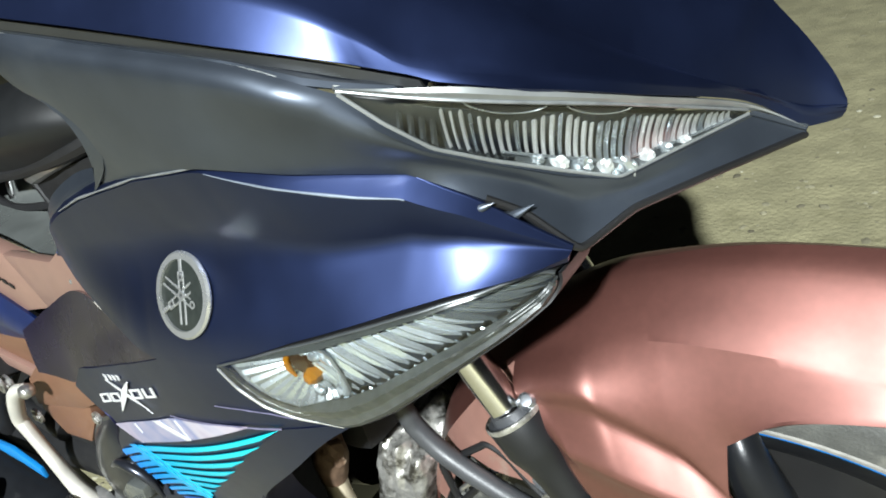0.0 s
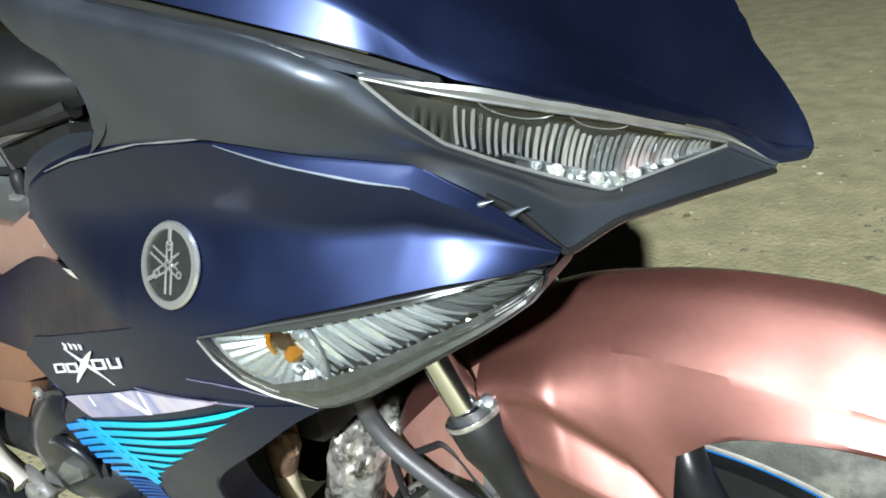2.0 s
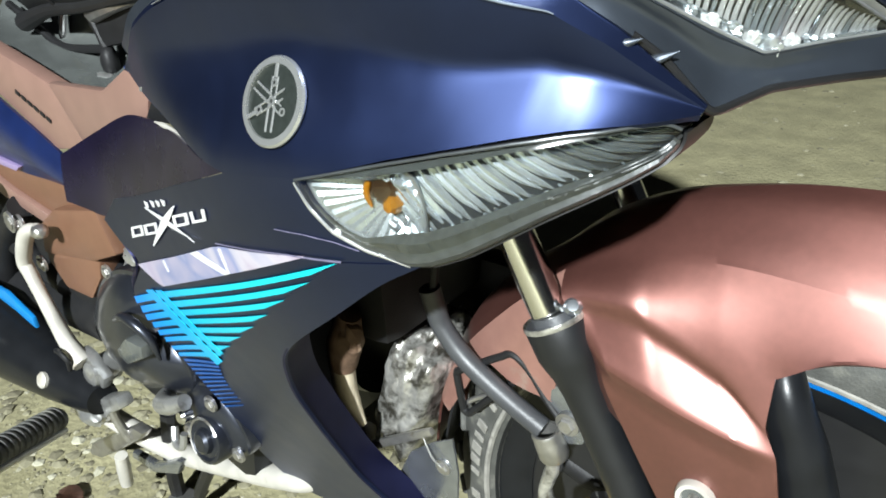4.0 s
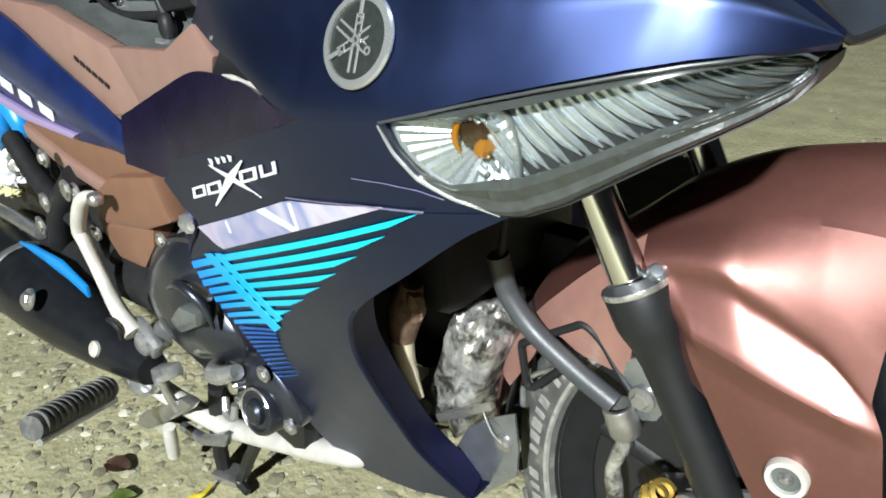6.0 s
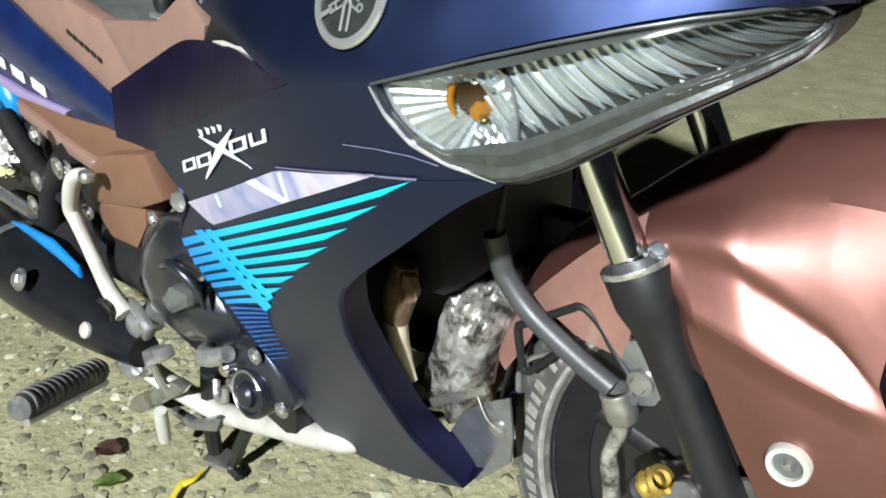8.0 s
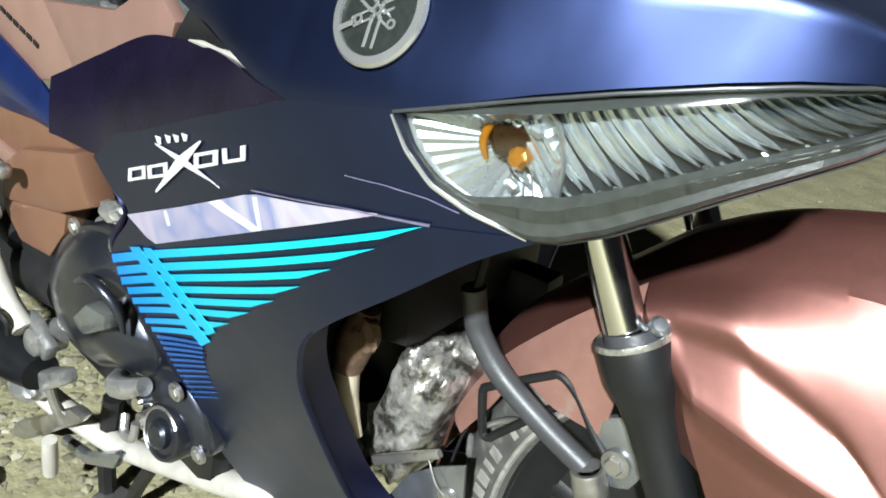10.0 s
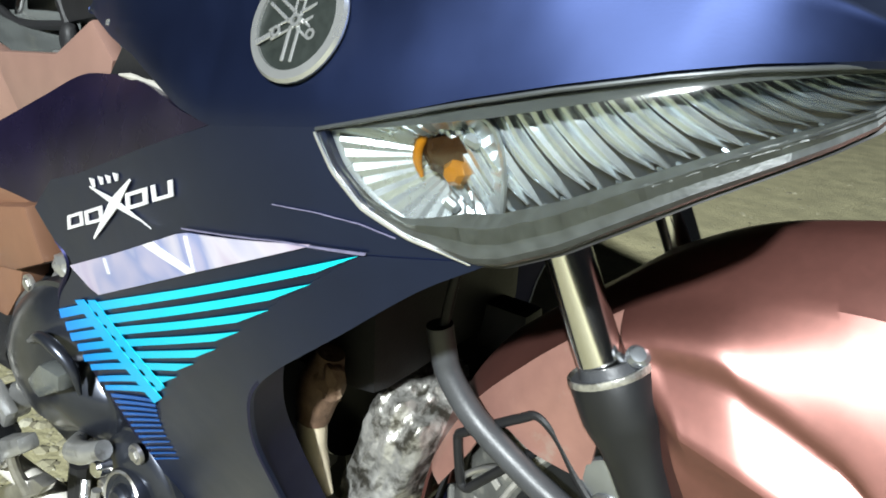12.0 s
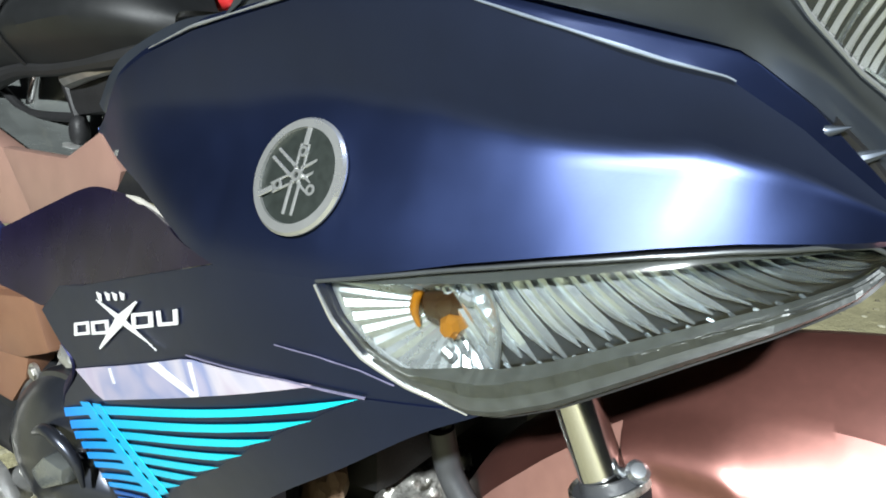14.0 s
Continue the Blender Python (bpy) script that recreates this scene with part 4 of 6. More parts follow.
valley = np.interp(uc, [31, 37, 45, 60], [0, 1.2, 1.9, 0])[:, None, None] * curve1d([(0, 0), (0.2, 0.35), (0.45, 1.0), (0.62, 0.95), (0.82, 0.45), (1, 0)], ts_c)[None, :, None]
lip_c = np.clip((uc - 27) / 4, 0, 1)[:, None, None] * np.exp(-((ts_c - 0.055) / 0.03) ** 2)[None, :, None]
gc = gc + hollow * np.array([0, -0.0062, 0.001]) + shoulder * np.array([0, -0.0050, 0.0015]) + valley * np.array([0, 0.0052, -0.001]) + lip_c * np.array([0, -0.0016, 0.0004])
re = crom(rear, 20)
for i in range(10):
    t = (1 - i / 10) ** 1.5
    gc[i] = gc[i] * (1 - t) + re * t
cowl = both("headlight_cowl", skin(gc, 0.003), SILVER, bike, "scuffed grey headlight cowl")
# added black tube: paints the shade under the chin and covers its reflecting edge
part("cowl_hem", tube(gc[38:, -1] + np.array([0, 0.0016, -0.0006]), 0.0020, 8, 60), BLACKGAP, cowl, "black strip added to darken the chin's underside")
# thin silver frame over the lens, between it and the hood
HOODLOW = [(-0.0593, -0.1776, 0.7939), (-0.0302, -0.1598, 0.7819), (-0.0152, -0.1397, 0.7725), (-0.0011, -0.1118, 0.7598), (0.0216, -0.0418, 0.7298), (0.043, -0.017, 0.7055)]
fr_a = crom(HT + [(0.043, -0.0165, 0.7045)], 40)
fr_b = crom([(-0.084, -0.194, 0.7985), (-0.0627, -0.1835, 0.7929), (-0.0442, -0.173, 0.7883), (-0.0303, -0.159, 0.7809), (-0.0156, -0.139, 0.7714), (-0.0015, -0.1107, 0.7586), (0.0216, -0.0403, 0.7276), (0.043, -0.016, 0.7055)], 40)
part("lens_frame", skin(np.stack([fr_a, fr_a * 0.5 + fr_b * 0.5 + np.array([0, -0.002, 0.001]), fr_b], 1), 0.002), FRAMEGREY, bike, "satin grey headlight frame")
hb = eased(HB, 80, 0.002)
part("lens_frame", tube(hb, 0.0009, 8, smooth=False), FRAMEGREY, bike)
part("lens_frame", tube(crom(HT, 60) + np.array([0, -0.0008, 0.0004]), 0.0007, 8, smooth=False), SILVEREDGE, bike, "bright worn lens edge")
# blue hood above
hood_low = np.vstack([crom([(-0.2952, -0.2169, 0.8647), (-0.1935, -0.214, 0.8417), (-0.1249, -0.2084, 0.824), (-0.0835, -0.1944, 0.8092), (-0.0723, -0.1865, 0.8029), (-0.0599, -0.1777, 0.7958)], 34), crom(HOODLOW, 30)[1:], [(0.052, -0.007, 0.7040), (0.0560, -0.001, 0.7035)]])
CREASE = [(-0.3302, -0.1498, 0.9501), (-0.2064, -0.1497, 0.9116), (-0.1304, -0.1469, 0.8741), (-0.0885, -0.1428, 0.8455), (-0.0468, -0.1289, 0.8111), (-0.0292, -0.1144, 0.7929), (-0.0061, -0.0863, 0.767), (0.0176, -0.0483, 0.7392), (0.0396, -0.0162, 0.7172), (0.0585, -0.001, 0.7095)]
CREST = [(-0.33, 0, 0.975), (-0.20, 0, 0.938), (-0.10, 0, 0.888), (-0.03, 0, 0.829), (0.017, 0, 0.785), (0.026, 0, 0.768), (0.041, 0, 0.747), (0.053, 0, 0.727), (0.0585, 0, 0.7125)]
MIDLOW = [(-0.3059, -0.2137, 0.8987), (-0.1975, -0.2039, 0.8655), (-0.1423, -0.2009, 0.848), (-0.1111, -0.1963, 0.8359), (-0.0877, -0.1902, 0.8235), (-0.0727, -0.1832, 0.8107), (-0.0606, -0.1769, 0.799), (-0.0315, -0.154, 0.7853), (-0.0152, -0.136, 0.7761), (-0.001, -0.1086, 0.7636), (0.0217, -0.0409, 0.7328), (0.044, -0.015, 0.711), (0.058, -0.001, 0.7065)]
a0, a1, a2, a3 = run_across(hood_low, 90), run_across(crom(MIDLOW, 120), 90), run_across(crom(CREASE, 120), 90), crom(CREST, 90)


def hood_row(i):
    p, q, r, t = a0[i], a1[i], a2[i], a3[i]
    one = np.vstack([straight([p, q], 7), crom([q, q * 0.85 + r * 0.15 + np.array([0, -0.0006, 0.0006]), q * 0.4 + r * 0.6 + np.array([0, -0.001, 0.002]), r], 12)[1:]])
    two = crom([r, r * 0.5 + t * 0.5 + np.array([0.001, 0, 0.006]) * min(1, np.linalg.norm(r - t) / 0.05), t], 8)
    return np.vstack([one, two[1:]])


gh = np.stack([hood_row(i) for i in range(90)], 0)
both("hood", skin(gh, 0.0015, (0, 0.7, -0.7)), BLUE, bike, "satin blue pointed hood over the headlight")
gap_a = crom([(-0.2957, -0.2129, 0.8618), (-0.1939, -0.2099, 0.839), (-0.1251, -0.2043, 0.8214), (-0.0845, -0.1904, 0.8062), (-0.0736, -0.1823, 0.7999), (-0.0601, -0.1741, 0.7926)], 40)
gap_b = gap_a + np.array([0.001, 0.001, -0.0050])
part("hood_gap", skin(np.stack([gap_a, gap_b, gap_b + np.array([0.002, 0.006, -0.004]), gap_b + np.array([0.004, 0.012, -0.012])], 1), 0.002), BANDGREY, bike, "charcoal band under the hood")
shoulder_low = np.vstack([crom(STRIP, 40), [(-0.084, -0.194, 0.7985), (-0.0627, -0.1835, 0.7929)]])
part("cowl_shoulder", skin(np.stack([shoulder_low, shoulder_low * 0.55 + gap_b[np.round(np.interp(shoulder_low @ ACROSS, gap_b @ ACROSS, np.arange(40))).astype(int)] * 0.45 + np.array([0, -0.001, 0.001]), np.stack([np.interp(shoulder_low @ ACROSS, gap_b @ ACROSS, gap_b[:, k]) for k in range(3)], 1) + np.array([0.001, 0.004, -0.001])], 1), 0.002), SILVER, cowl, "grey shoulder of the cowl under the band")
# pale tubes on the cowl edges: wear, with the edges' highlight painted in
part("cowl_edge", tube(crom(STRIP, 40)[:38] + np.array([0, 0.0004, -0.0002]), 0.0004, 8, 60), FRAMEGREY, cowl, "pale worn edge with its highlight painted in")
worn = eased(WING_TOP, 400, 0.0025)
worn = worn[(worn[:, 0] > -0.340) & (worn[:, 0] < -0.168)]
part("cowl_edge", tube(np.stack([worn[:, 0], curve1d(WING_FACE, worn[:, 0]) - 0.0005, worn[:, 1] + 0.0012], 1), [0.0003, 0.0006, 0.0009, 0.0004, 0.0008, 0.0003, 0.0007, 0.0004], 8, 60), SILVEREDGE, cowl, "pale worn edge with its highlight painted in")
trim_a = [(-0.318, -0.172, 0.764), (-0.365, -0.170, 0.7575), (-0.428, -0.166, 0.736), (-0.466, -0.160, 0.708)]
trim_b = [(-0.318, -0.180, 0.748), (-0.355, -0.178, 0.738), (-0.400, -0.172, 0.716), (-0.437, -0.164, 0.698)]
part("cowl_trim", skin(loft([trim_a, [tuple((np.array(p) + np.array(q)) / 2 + np.array([0, -0.003, 0.001])) for p, q in zip(trim_a, trim_b)], trim_b], 24, 8), 0.003), SILVER, bike, "grey inner trim behind the side fairing")
# fins on the cowl
for line_f in (((-0.0625, -0.1635, 0.7325), (-0.0560, -0.1640, 0.7335), (-0.0490, -0.1620, 0.7355)), ((-0.0530, -0.1545, 0.7245), (-0.0460, -0.1545, 0.7260), (-0.0375, -0.1515, 0.7295))):
    part("fin", tube(line_f, [0.0026, 0.0022, 0.0002], 10, 14), SILVER, cowl, "small pointed fin")

# headlight: bowl, ribs, lens
def head_grid(depth, nu=60, nv=12):
    a, b = run_across(crom(HT, 80), nu), run_across(HB, nu)
    g = np.stack([a + (b - a) * t for t in np.linspace(0.02, 0.98, nv)], 1)
    inward = np.array([-0.55, 0.62, -0.56])
    return g + inward * depth * np.sin(np.pi * np.linspace(0.08, 0.92, nv))[None, :, None] * np.clip(np.sin(np.pi * np.linspace(0.03, 0.97, nu)) * 1.6, 0, 1)[:, None, None]


headlight = part("headlight", skin(head_grid(0.030), 0.002), LAMPGREY, bike, "long triangular headlight with fluted reflector")
hl = part("lens", skin(head_grid(-0.004), 0.002), CLEAR, headlight, "clear headlight lens")
hl.visible_shadow = False
hg = head_grid(0.020, 121, 12)
OUT = np.array([0.55, -0.62, 0.56])


def hg_at(i, j):
    """A place on the headlight's inner skin, by fractions of its grid."""
    i0, j0 = int(min(119, i)), int(min(10, j))
    a, b = i - i0, j - j0
    return (hg[i0, j0] * (1 - a) + hg[i0 + 1, j0] * a) * (1 - b) + (hg[i0, j0 + 1] * (1 - a) + hg[i0 + 1, j0 + 1] * a) * b


for k in range(38):
    i = 24 + k * 2.36
    low = 7.3 if i < 84 else 6.6
    top = 0.7 + (0.9 * math.sin(math.pi * (i - 30) / 22) if 30 < i < 52 else 0.7 * math.sin(math.pi * (i - 56) / 20) if 56 < i < 76 else 0)
    beads = k in (1, 3, 4, 9, 10, 12, 16, 17, 20, 24)
    wide = (1.35, 1.1, 1.5, 1.2)[k % 4] * (0.8 + 0.5 * min(1, k / 20))
    bm = bmesh.new()
    rows = []
    for q in range(22 if beads else 8):
        f = q / (21 if beads else 7)
        j = top + (low - top) * f
        lift = 0.0042 * (0.72 + (0.28 if q % 2 else -0.25)) if beads else 0.0042
        rows.append([bm.verts.new(hg_at(i + wide * u + 2.2 * f, j) + OUT * (lift * h)) for u, h in ((0, 0), (0.25, 0.75), (0.5, 1), (0.75, 0.75), (1, 0))])
    for a, b in zip(rows, rows[1:]):
        for q in range(4):
            bm.faces.new((a[q], a[q + 1], b[q + 1], b[q]))
    part("flute", bm, MIRROR if k % 5 == 3 or 17 < k < 23 else FLUTE, headlight, "", 60)
for k in range(4):
    i = 13 + k * 2.8
    bm = bmesh.new()
    rows = [[bm.verts.new(hg_at(i + 1.6 * u, 2.0 + 5.0 * f) + OUT * (0.002 * h)) for u, h in ((0, 0), (0.5, 1), (1, 0))] for f in np.linspace(0, 1, 5)]
    for a, b in zip(rows, rows[1:]):
        for q in range(2):
            bm.faces.new((a[q], a[q + 1], b[q + 1], b[q]))
    part("flute", bm, LAMPGREY, headlight, "", 60)
shelf_a = np.array([hg_at(i, 7.3) for i in range(40, 114)])
part("reflector_shelf", skin(np.stack([shelf_a, shelf_a + OUT * 0.006 + np.array([0, 0, -0.0006])], 1), 0.0012), MIRROR, headlight)
part("lower_reflector", skin(np.array([[hg_at(i, j) + OUT * 0.003 for j in (7.6, 8.6, 9.6, 10.6)] for i in range(44, 112)]), 0.001), LAMPGREY, headlight)
for k, (i, j, rx, rz) in enumerate(((50, 8.3, 0.0030, 0.0022), (56, 8.6, 0.0048, 0.0030), (63, 8.9, 0.0052, 0.0038), (70, 9.1, 0.0036, 0.0046), (76, 9.0, 0.0062, 0.0050), (84, 8.9, 0.0040, 0.0042), (91, 8.6, 0.0044, 0.0030), (98, 8.4, 0.0034, 0.0024))):
    part("side_bulb", lump(hg_at(i, j) + OUT * 0.0045, (rx, 0.0022, rz), 0.35, 2.2, 3, Matrix.Rotation(0.5 - 0.3 * (k % 3), 4, "Y")), FLUTE if k % 2 else MIRROR, headlight, "", 25)
for i0, i1, amp in ((30, 52, 1.25), (56, 76, 1.0)):
    arch = np.sin(np.linspace(0, math.pi, i1 - i0)) ** 0.6
    low_edge = hg[i0:i1, 0] + (hg[i0:i1, 1] - hg[i0:i1, 0]) * (amp * 0.75 * arch)[:, None] + OUT * 0.0046
    part("shade_piece", skin(np.stack([hg[i0:i1, 0] + OUT * 0.0030, low_edge], 1), 0.0006), BLACKGAP, headlight)
    part("shade_edge", tube(low_edge, 0.00035, 8, smooth=False), MIRROR, headlight, "bright edge")

# ---- front fork ----
for sgn in (1, -1):
    at = Vector((FORK_AT.x, FORK_AT.y * sgn, FORK_AT.z))
    ax = FORK_DIR
    low = at + Vector((0.0030, 0, 0.0015))
    fork = part("fork_leg", lathe([(0, -0.335), (0.0150, -0.335), (0.0152, -0.30), (0.0152, -0.14), (0.0156, -0.105), (0.0164, -0.088), (0.0182, -0.074), (0.0212, -0.064), (0.0226, -0.058), (0.0232, -0.036), (0.0225, -0.0335)], low, ax, 36), FORKBLACK, bike, "black lower fork leg")
    part("fork_tube", lathe([(0.0132, -0.06), (0.0132, 0.19), (0, 0.19)], at, ax, 32), CHROME, fork, "chromed fork tube")
    part("fork_collar", lathe([(0.0215, -0.0335), (0.0224, -0.0318), (0.0234, -0.0320), (0.0238, -0.0345), (0.0232, -0.0358)], low, ax, 36), CASTALU, fork, "dull metal collar rim")
    part("fork_seal", lathe([(0.0134, -0.028), (0.0160, -0.028), (0.0172, -0.0335), (0.0218, -0.0335)], low, ax, 36), HOSE, fork, "dusty fork seal")
    part("fork_cap", lathe([(0, 0.0030), (0.0040, 0.0026), (0.0064, 0.0), (0.0072, -0.014)], at + Vector((0.032, -0.002 * sgn, -0.014)), (0.25, -0.6 * sgn, 0.7), 20), PLATESTEEL, fork, "dull domed fork cap")
part("fork_clamp", join(box((0.07, 0.21, 0.035), Matrix.Translation((-0.200, 0, 0.655)) @ Matrix.Rotation(radians(-26), 4, "Y"), 0.006), box((0.10, 0.16, 0.10), Matrix.Translation((-0.255, 0, 0.64)), 0.012)), BLACK, bike, "black fork clamp")
# black sheet filling the shaded space between cowl and wheel
part("inner_shield", join(skin(loft([[(-0.10, -0.145, 0.64), (-0.10, 0.145, 0.64)], [(-0.25, -0.16, 0.60), (-0.25, 0.16, 0.60)], [(-0.36, -0.14, 0.53), (-0.36, 0.14, 0.53)], [(-0.42, -0.12, 0.42), (-0.42, 0.12, 0.42)]], 8, 16), 0.004, (0, 0, 1))), BLACK, bike, "black sheet for the shaded underside above the wheel")

# ---- fender ----
F_CREST = [(-0.306, 0, 0.310), (-0.287, 0, 0.395), (-0.252, 0, 0.468), (-0.212, 0, 0.513), (-0.176, 0, 0.541), (-0.131, 0, 0.580), (-0.09, 0, 0.604), (-0.05, 0, 0.616), (0.0, 0, 0.626), (0.05, 0, 0.6285), (0.10, 0, 0.624), (0.16, 0, 0.602), (0.215, 0, 0.560)]
F_CREASE = [(-0.290, -0.042, 0.305), (-0.272, -0.046, 0.385), (-0.238, -0.052, 0.452), (-0.198, -0.054, 0.500), (-0.168, -0.054, 0.530), (-0.140, -0.053, 0.557), (-0.112, -0.052, 0.569), (-0.076, -0.050, 0.580), (-0.033, -0.050, 0.586), (0.015, -0.050, 0.585), (0.06, -0.050, 0.581), (0.106, -0.050, 0.577), (0.16, -0.046, 0.560), (0.21, -0.04, 0.526)]
d0, d1 = crom(F_CREST, 400), crom(F_CREASE, 400)


def at_crease(xs):
    """Crest and crease points of the fender at the given x of the crease."""
    u = np.interp(xs, d1[:, 0], np.arange(400))
    return tuple(np.stack([np.interp(u, np.arange(400), d[:, k]) for k in range(3)], 1) for d in (d0, d1))


def settle(g, top, rows):
    """Shifts the upper rows of a side skin so that its first row lies on the crease."""
    w = np.clip(1 - np.arange(g.shape[0]) / rows, 0, 1)[:, None, None] ** 1.5
    return g + (top - g[0])[None] * w


def sheet(bm, g):
    v = [[bm.verts.new(q) for q in row] for row in g]
    for i in range(len(g) - 1):
        for j in range(len(g[0]) - 1):
            bm.faces.new((v[i][j], v[i][j + 1], v[i + 1][j + 1], v[i + 1][j]))


# rear side behind the fork, side plate before it with a soft valley between two slanting ridges, front strip over the wheel
rs = loft([[(-0.272, -0.046, 0.385), (-0.238, -0.052, 0.452), (-0.198, -0.054, 0.500), (-0.168, -0.054, 0.530), (-0.142, -0.053, 0.557)], [(-0.268, -0.050, 0.380), (-0.240, -0.056, 0.428), (-0.212, -0.060, 0.462), (-0.178, -0.062, 0.490), (-0.138, -0.062, 0.532)], [(-0.262, -0.050, 0.372), (-0.236, -0.056, 0.414), (-0.212, -0.061, 0.454), (-0.182, -0.064, 0.447), (-0.145, -0.064, 0.444)]], 24, 10).swapaxes(0, 1)
pl = loft([[(-0.142, -0.0525, 0.556), (-0.131, -0.064, 0.546), (-0.112, -0.081, 0.526), (-0.092, -0.088, 0.500), (-0.078, -0.089, 0.474), (-0.051, -0.089, 0.429), (-0.030, -0.086, 0.385)], [(-0.068, -0.0505, 0.582), (-0.060, -0.070, 0.556), (-0.048, -0.084, 0.524), (-0.040, -0.088, 0.496), (-0.032, -0.090, 0.470), (-0.015, -0.090, 0.429), (0.0, -0.086, 0.385)], [(0.003, -0.050, 0.586), (-0.003, -0.066, 0.556), (-0.003, -0.077, 0.523), (0.006, -0.081, 0.500), (0.016, -0.084, 0.482), (0.025, -0.086, 0.445), (0.034, -0.085, 0.385)]], 130, 60)
xx, zz = pl[..., 0], pl[..., 2]
LEFT_EDGE, RIGHT_EDGE = pl[:, 0].copy(), pl[:, -1].copy()
flat_x, flat_z, flat_y = xx.ravel(), zz.ravel(), pl[..., 1].ravel()


def plate_y(x, z):
    """How far out the fender's plain side lies at x, z."""
    d = (flat_x - x) ** 2 + (flat_z - z) ** 2
    k = np.argpartition(d, 60)[:60]
    w = np.exp(-d[k] / 0.006 ** 2)
    return float((flat_y[k] * w).sum() / w.sum())


def edge_at(edge, z):
    """The (x, z) of the side's front or rear edge at a height."""
    return (float(np.interp(-z, -edge[:, 2], edge[:, 0])), z)


def side_rail(points, out):
    """A rail over the fender's side through (x, z) points, set out from or into it."""
    q = crom(points, 60)
    return np.stack([q[:, 0], [plate_y(x, z) for x, z in q] - np.asarray(out), q[:, 1]], 1)


along = np.linspace(0, 1, 60)
ends = np.clip(along / 0.10, 0, 1) ** 0.8 * np.sin(np.pi * np.clip((1 - along) / 0.44, 0, 0.5)) ** 0.8
top_rail = at_crease(np.linspace(pl[0, 0, 0], pl[0, -1, 0], 60))[1]
RIDGE = [(-0.0876, -0.0767, 0.5536), (-0.0706, -0.0767, 0.5477), (-0.0544, -0.0762, 0.5413), (-0.0384, -0.076, 0.5339), (-0.0225, -0.0765, 0.5259)]
ridge_u = crom([(*edge_at(LEFT_EDGE, 0.5475)[:1], -0.0760, 0.5475)] + RIDGE + [(edge_at(RIGHT_EDGE, 0.5035)[0], float(np.interp(-0.5035, -RIGHT_EDGE[:, 2], RIGHT_EDGE[:, 1])), 0.5035)], 60)
ridge_l = side_rail([edge_at(LEFT_EDGE, 0.5160)] + [(-0.0826, 0.5113), (-0.0628, 0.5063), (-0.0446, 0.5013), (-0.0263, 0.4966)] + [edge_at(RIGHT_EDGE, 0.487)], 0.0050 * ends)
trough = ridge_u * 0.76 + ridge_l * 0.24
trough[:, 1] += (ridge_u[:, 1] + 0.0005 - trough[:, 1]) * ends
hem_rail = np.stack([np.linspace(LEFT_EDGE[-1, k], RIGHT_EDGE[-1, k], 60) for k in range(3)], 1)
upper = np.stack([top_rail + (ridge_u - top_rail) * t for t in np.linspace(0, 1, 15)], 0)
upper[:, :, 1] -= np.sin(np.pi * np.linspace(0, 1, 15))[:, None] * (0.0020 + 0.0035 * np.clip(along / 0.12, 0, 1) * (1 - along))[None, :]
lower = np.stack([ridge_l + (hem_rail - ridge_l) * t for t in np.linspace(0, 1, 40)], 0)
for i in range(1, 39):
    fit = np.array([plate_y(x, z) for x, z in lower[i][:, [0, 2]]])
    lower[i][:, 1] += (fit - lower[i][:, 1]) * min(1, i / 6)
pl = np.concatenate([upper, np.stack([ridge_u + (trough - ridge_u) * t for t in np.linspace(0, 1, 7)[1:]], 0), np.stack([trough + (ridge_l - trough) * t for t in np.linspace(0, 1, 13)[1:]], 0), lower[1:]], 0)
for turn, reach, passes in ((14, 3, 4), (20, 2, 2), (32, 1, 2)):
    for _ in range(passes):
        inside = slice(turn - reach, turn + reach + 1)
        pl[inside] = 0.25 * pl[turn - reach - 1:turn + reach] + 0.5 * pl[inside] + 0.25 * pl[turn - reach + 1:turn + reach + 2]
kf = int(np.argmin(np.abs(pl[:, -1, 2] - 0.531))) + 1
fr = loft([[(0.003, -0.050, 0.586), (0.06, -0.050, 0.581), (0.106, -0.050, 0.577), (0.16, -0.046, 0.560), (0.21, -0.04, 0.526)], [(-0.003, -0.066, 0.556), (0.05, -0.0600, 0.567), (0.106, -0.0562, 0.569), (0.16, -0.0505, 0.5535), (0.208, -0.0430, 0.5215)], [(-0.003, -0.0745, 0.531), (0.035, -0.068, 0.553), (0.105, -0.062, 0.561), (0.155, -0.055, 0.547), (0.206, -0.046, 0.517)]], 40, kf).swapaxes(0, 1)
fr = settle(fr, at_crease(fr[0, :, 0])[1], kf)
fr = fr + (pl[:kf, -1] - fr[:, 0])[:, None] * (np.clip(1 - np.arange(40) / 22, 0, 1) ** 2)[None, :, None]
# the side plate runs into the front strip without a kink
both_skins = np.concatenate([pl[:kf], fr[:, 1:]], 1)
hold = (np.sin(np.pi * np.clip(np.arange(kf) / (kf - 1), 0, 1)) ** 0.6)[:, None, None]
for _ in range(40):
    mid = both_skins[:, 44:84]
    both_skins[:, 44:84] = mid + hold * (0.25 * both_skins[:, 43:83] + 0.25 * both_skins[:, 45:85] - 0.5 * mid)
pl[:kf], fr = both_skins[:, :60], both_skins[:, 59:]
rs = settle(rs, at_crease(rs[0, :, 0])[1], 8)
tops = np.concatenate([np.linspace(-0.290, rs[0, 0, 0], 4)[:-1], rs[0, :, 0], pl[0, 1:, 0] if abs(pl[0, 0, 0] - rs[0, -1, 0]) < 1e-4 else pl[0, :, 0], fr[0, 1:, 0]])
c0, c1 = at_crease(tops)
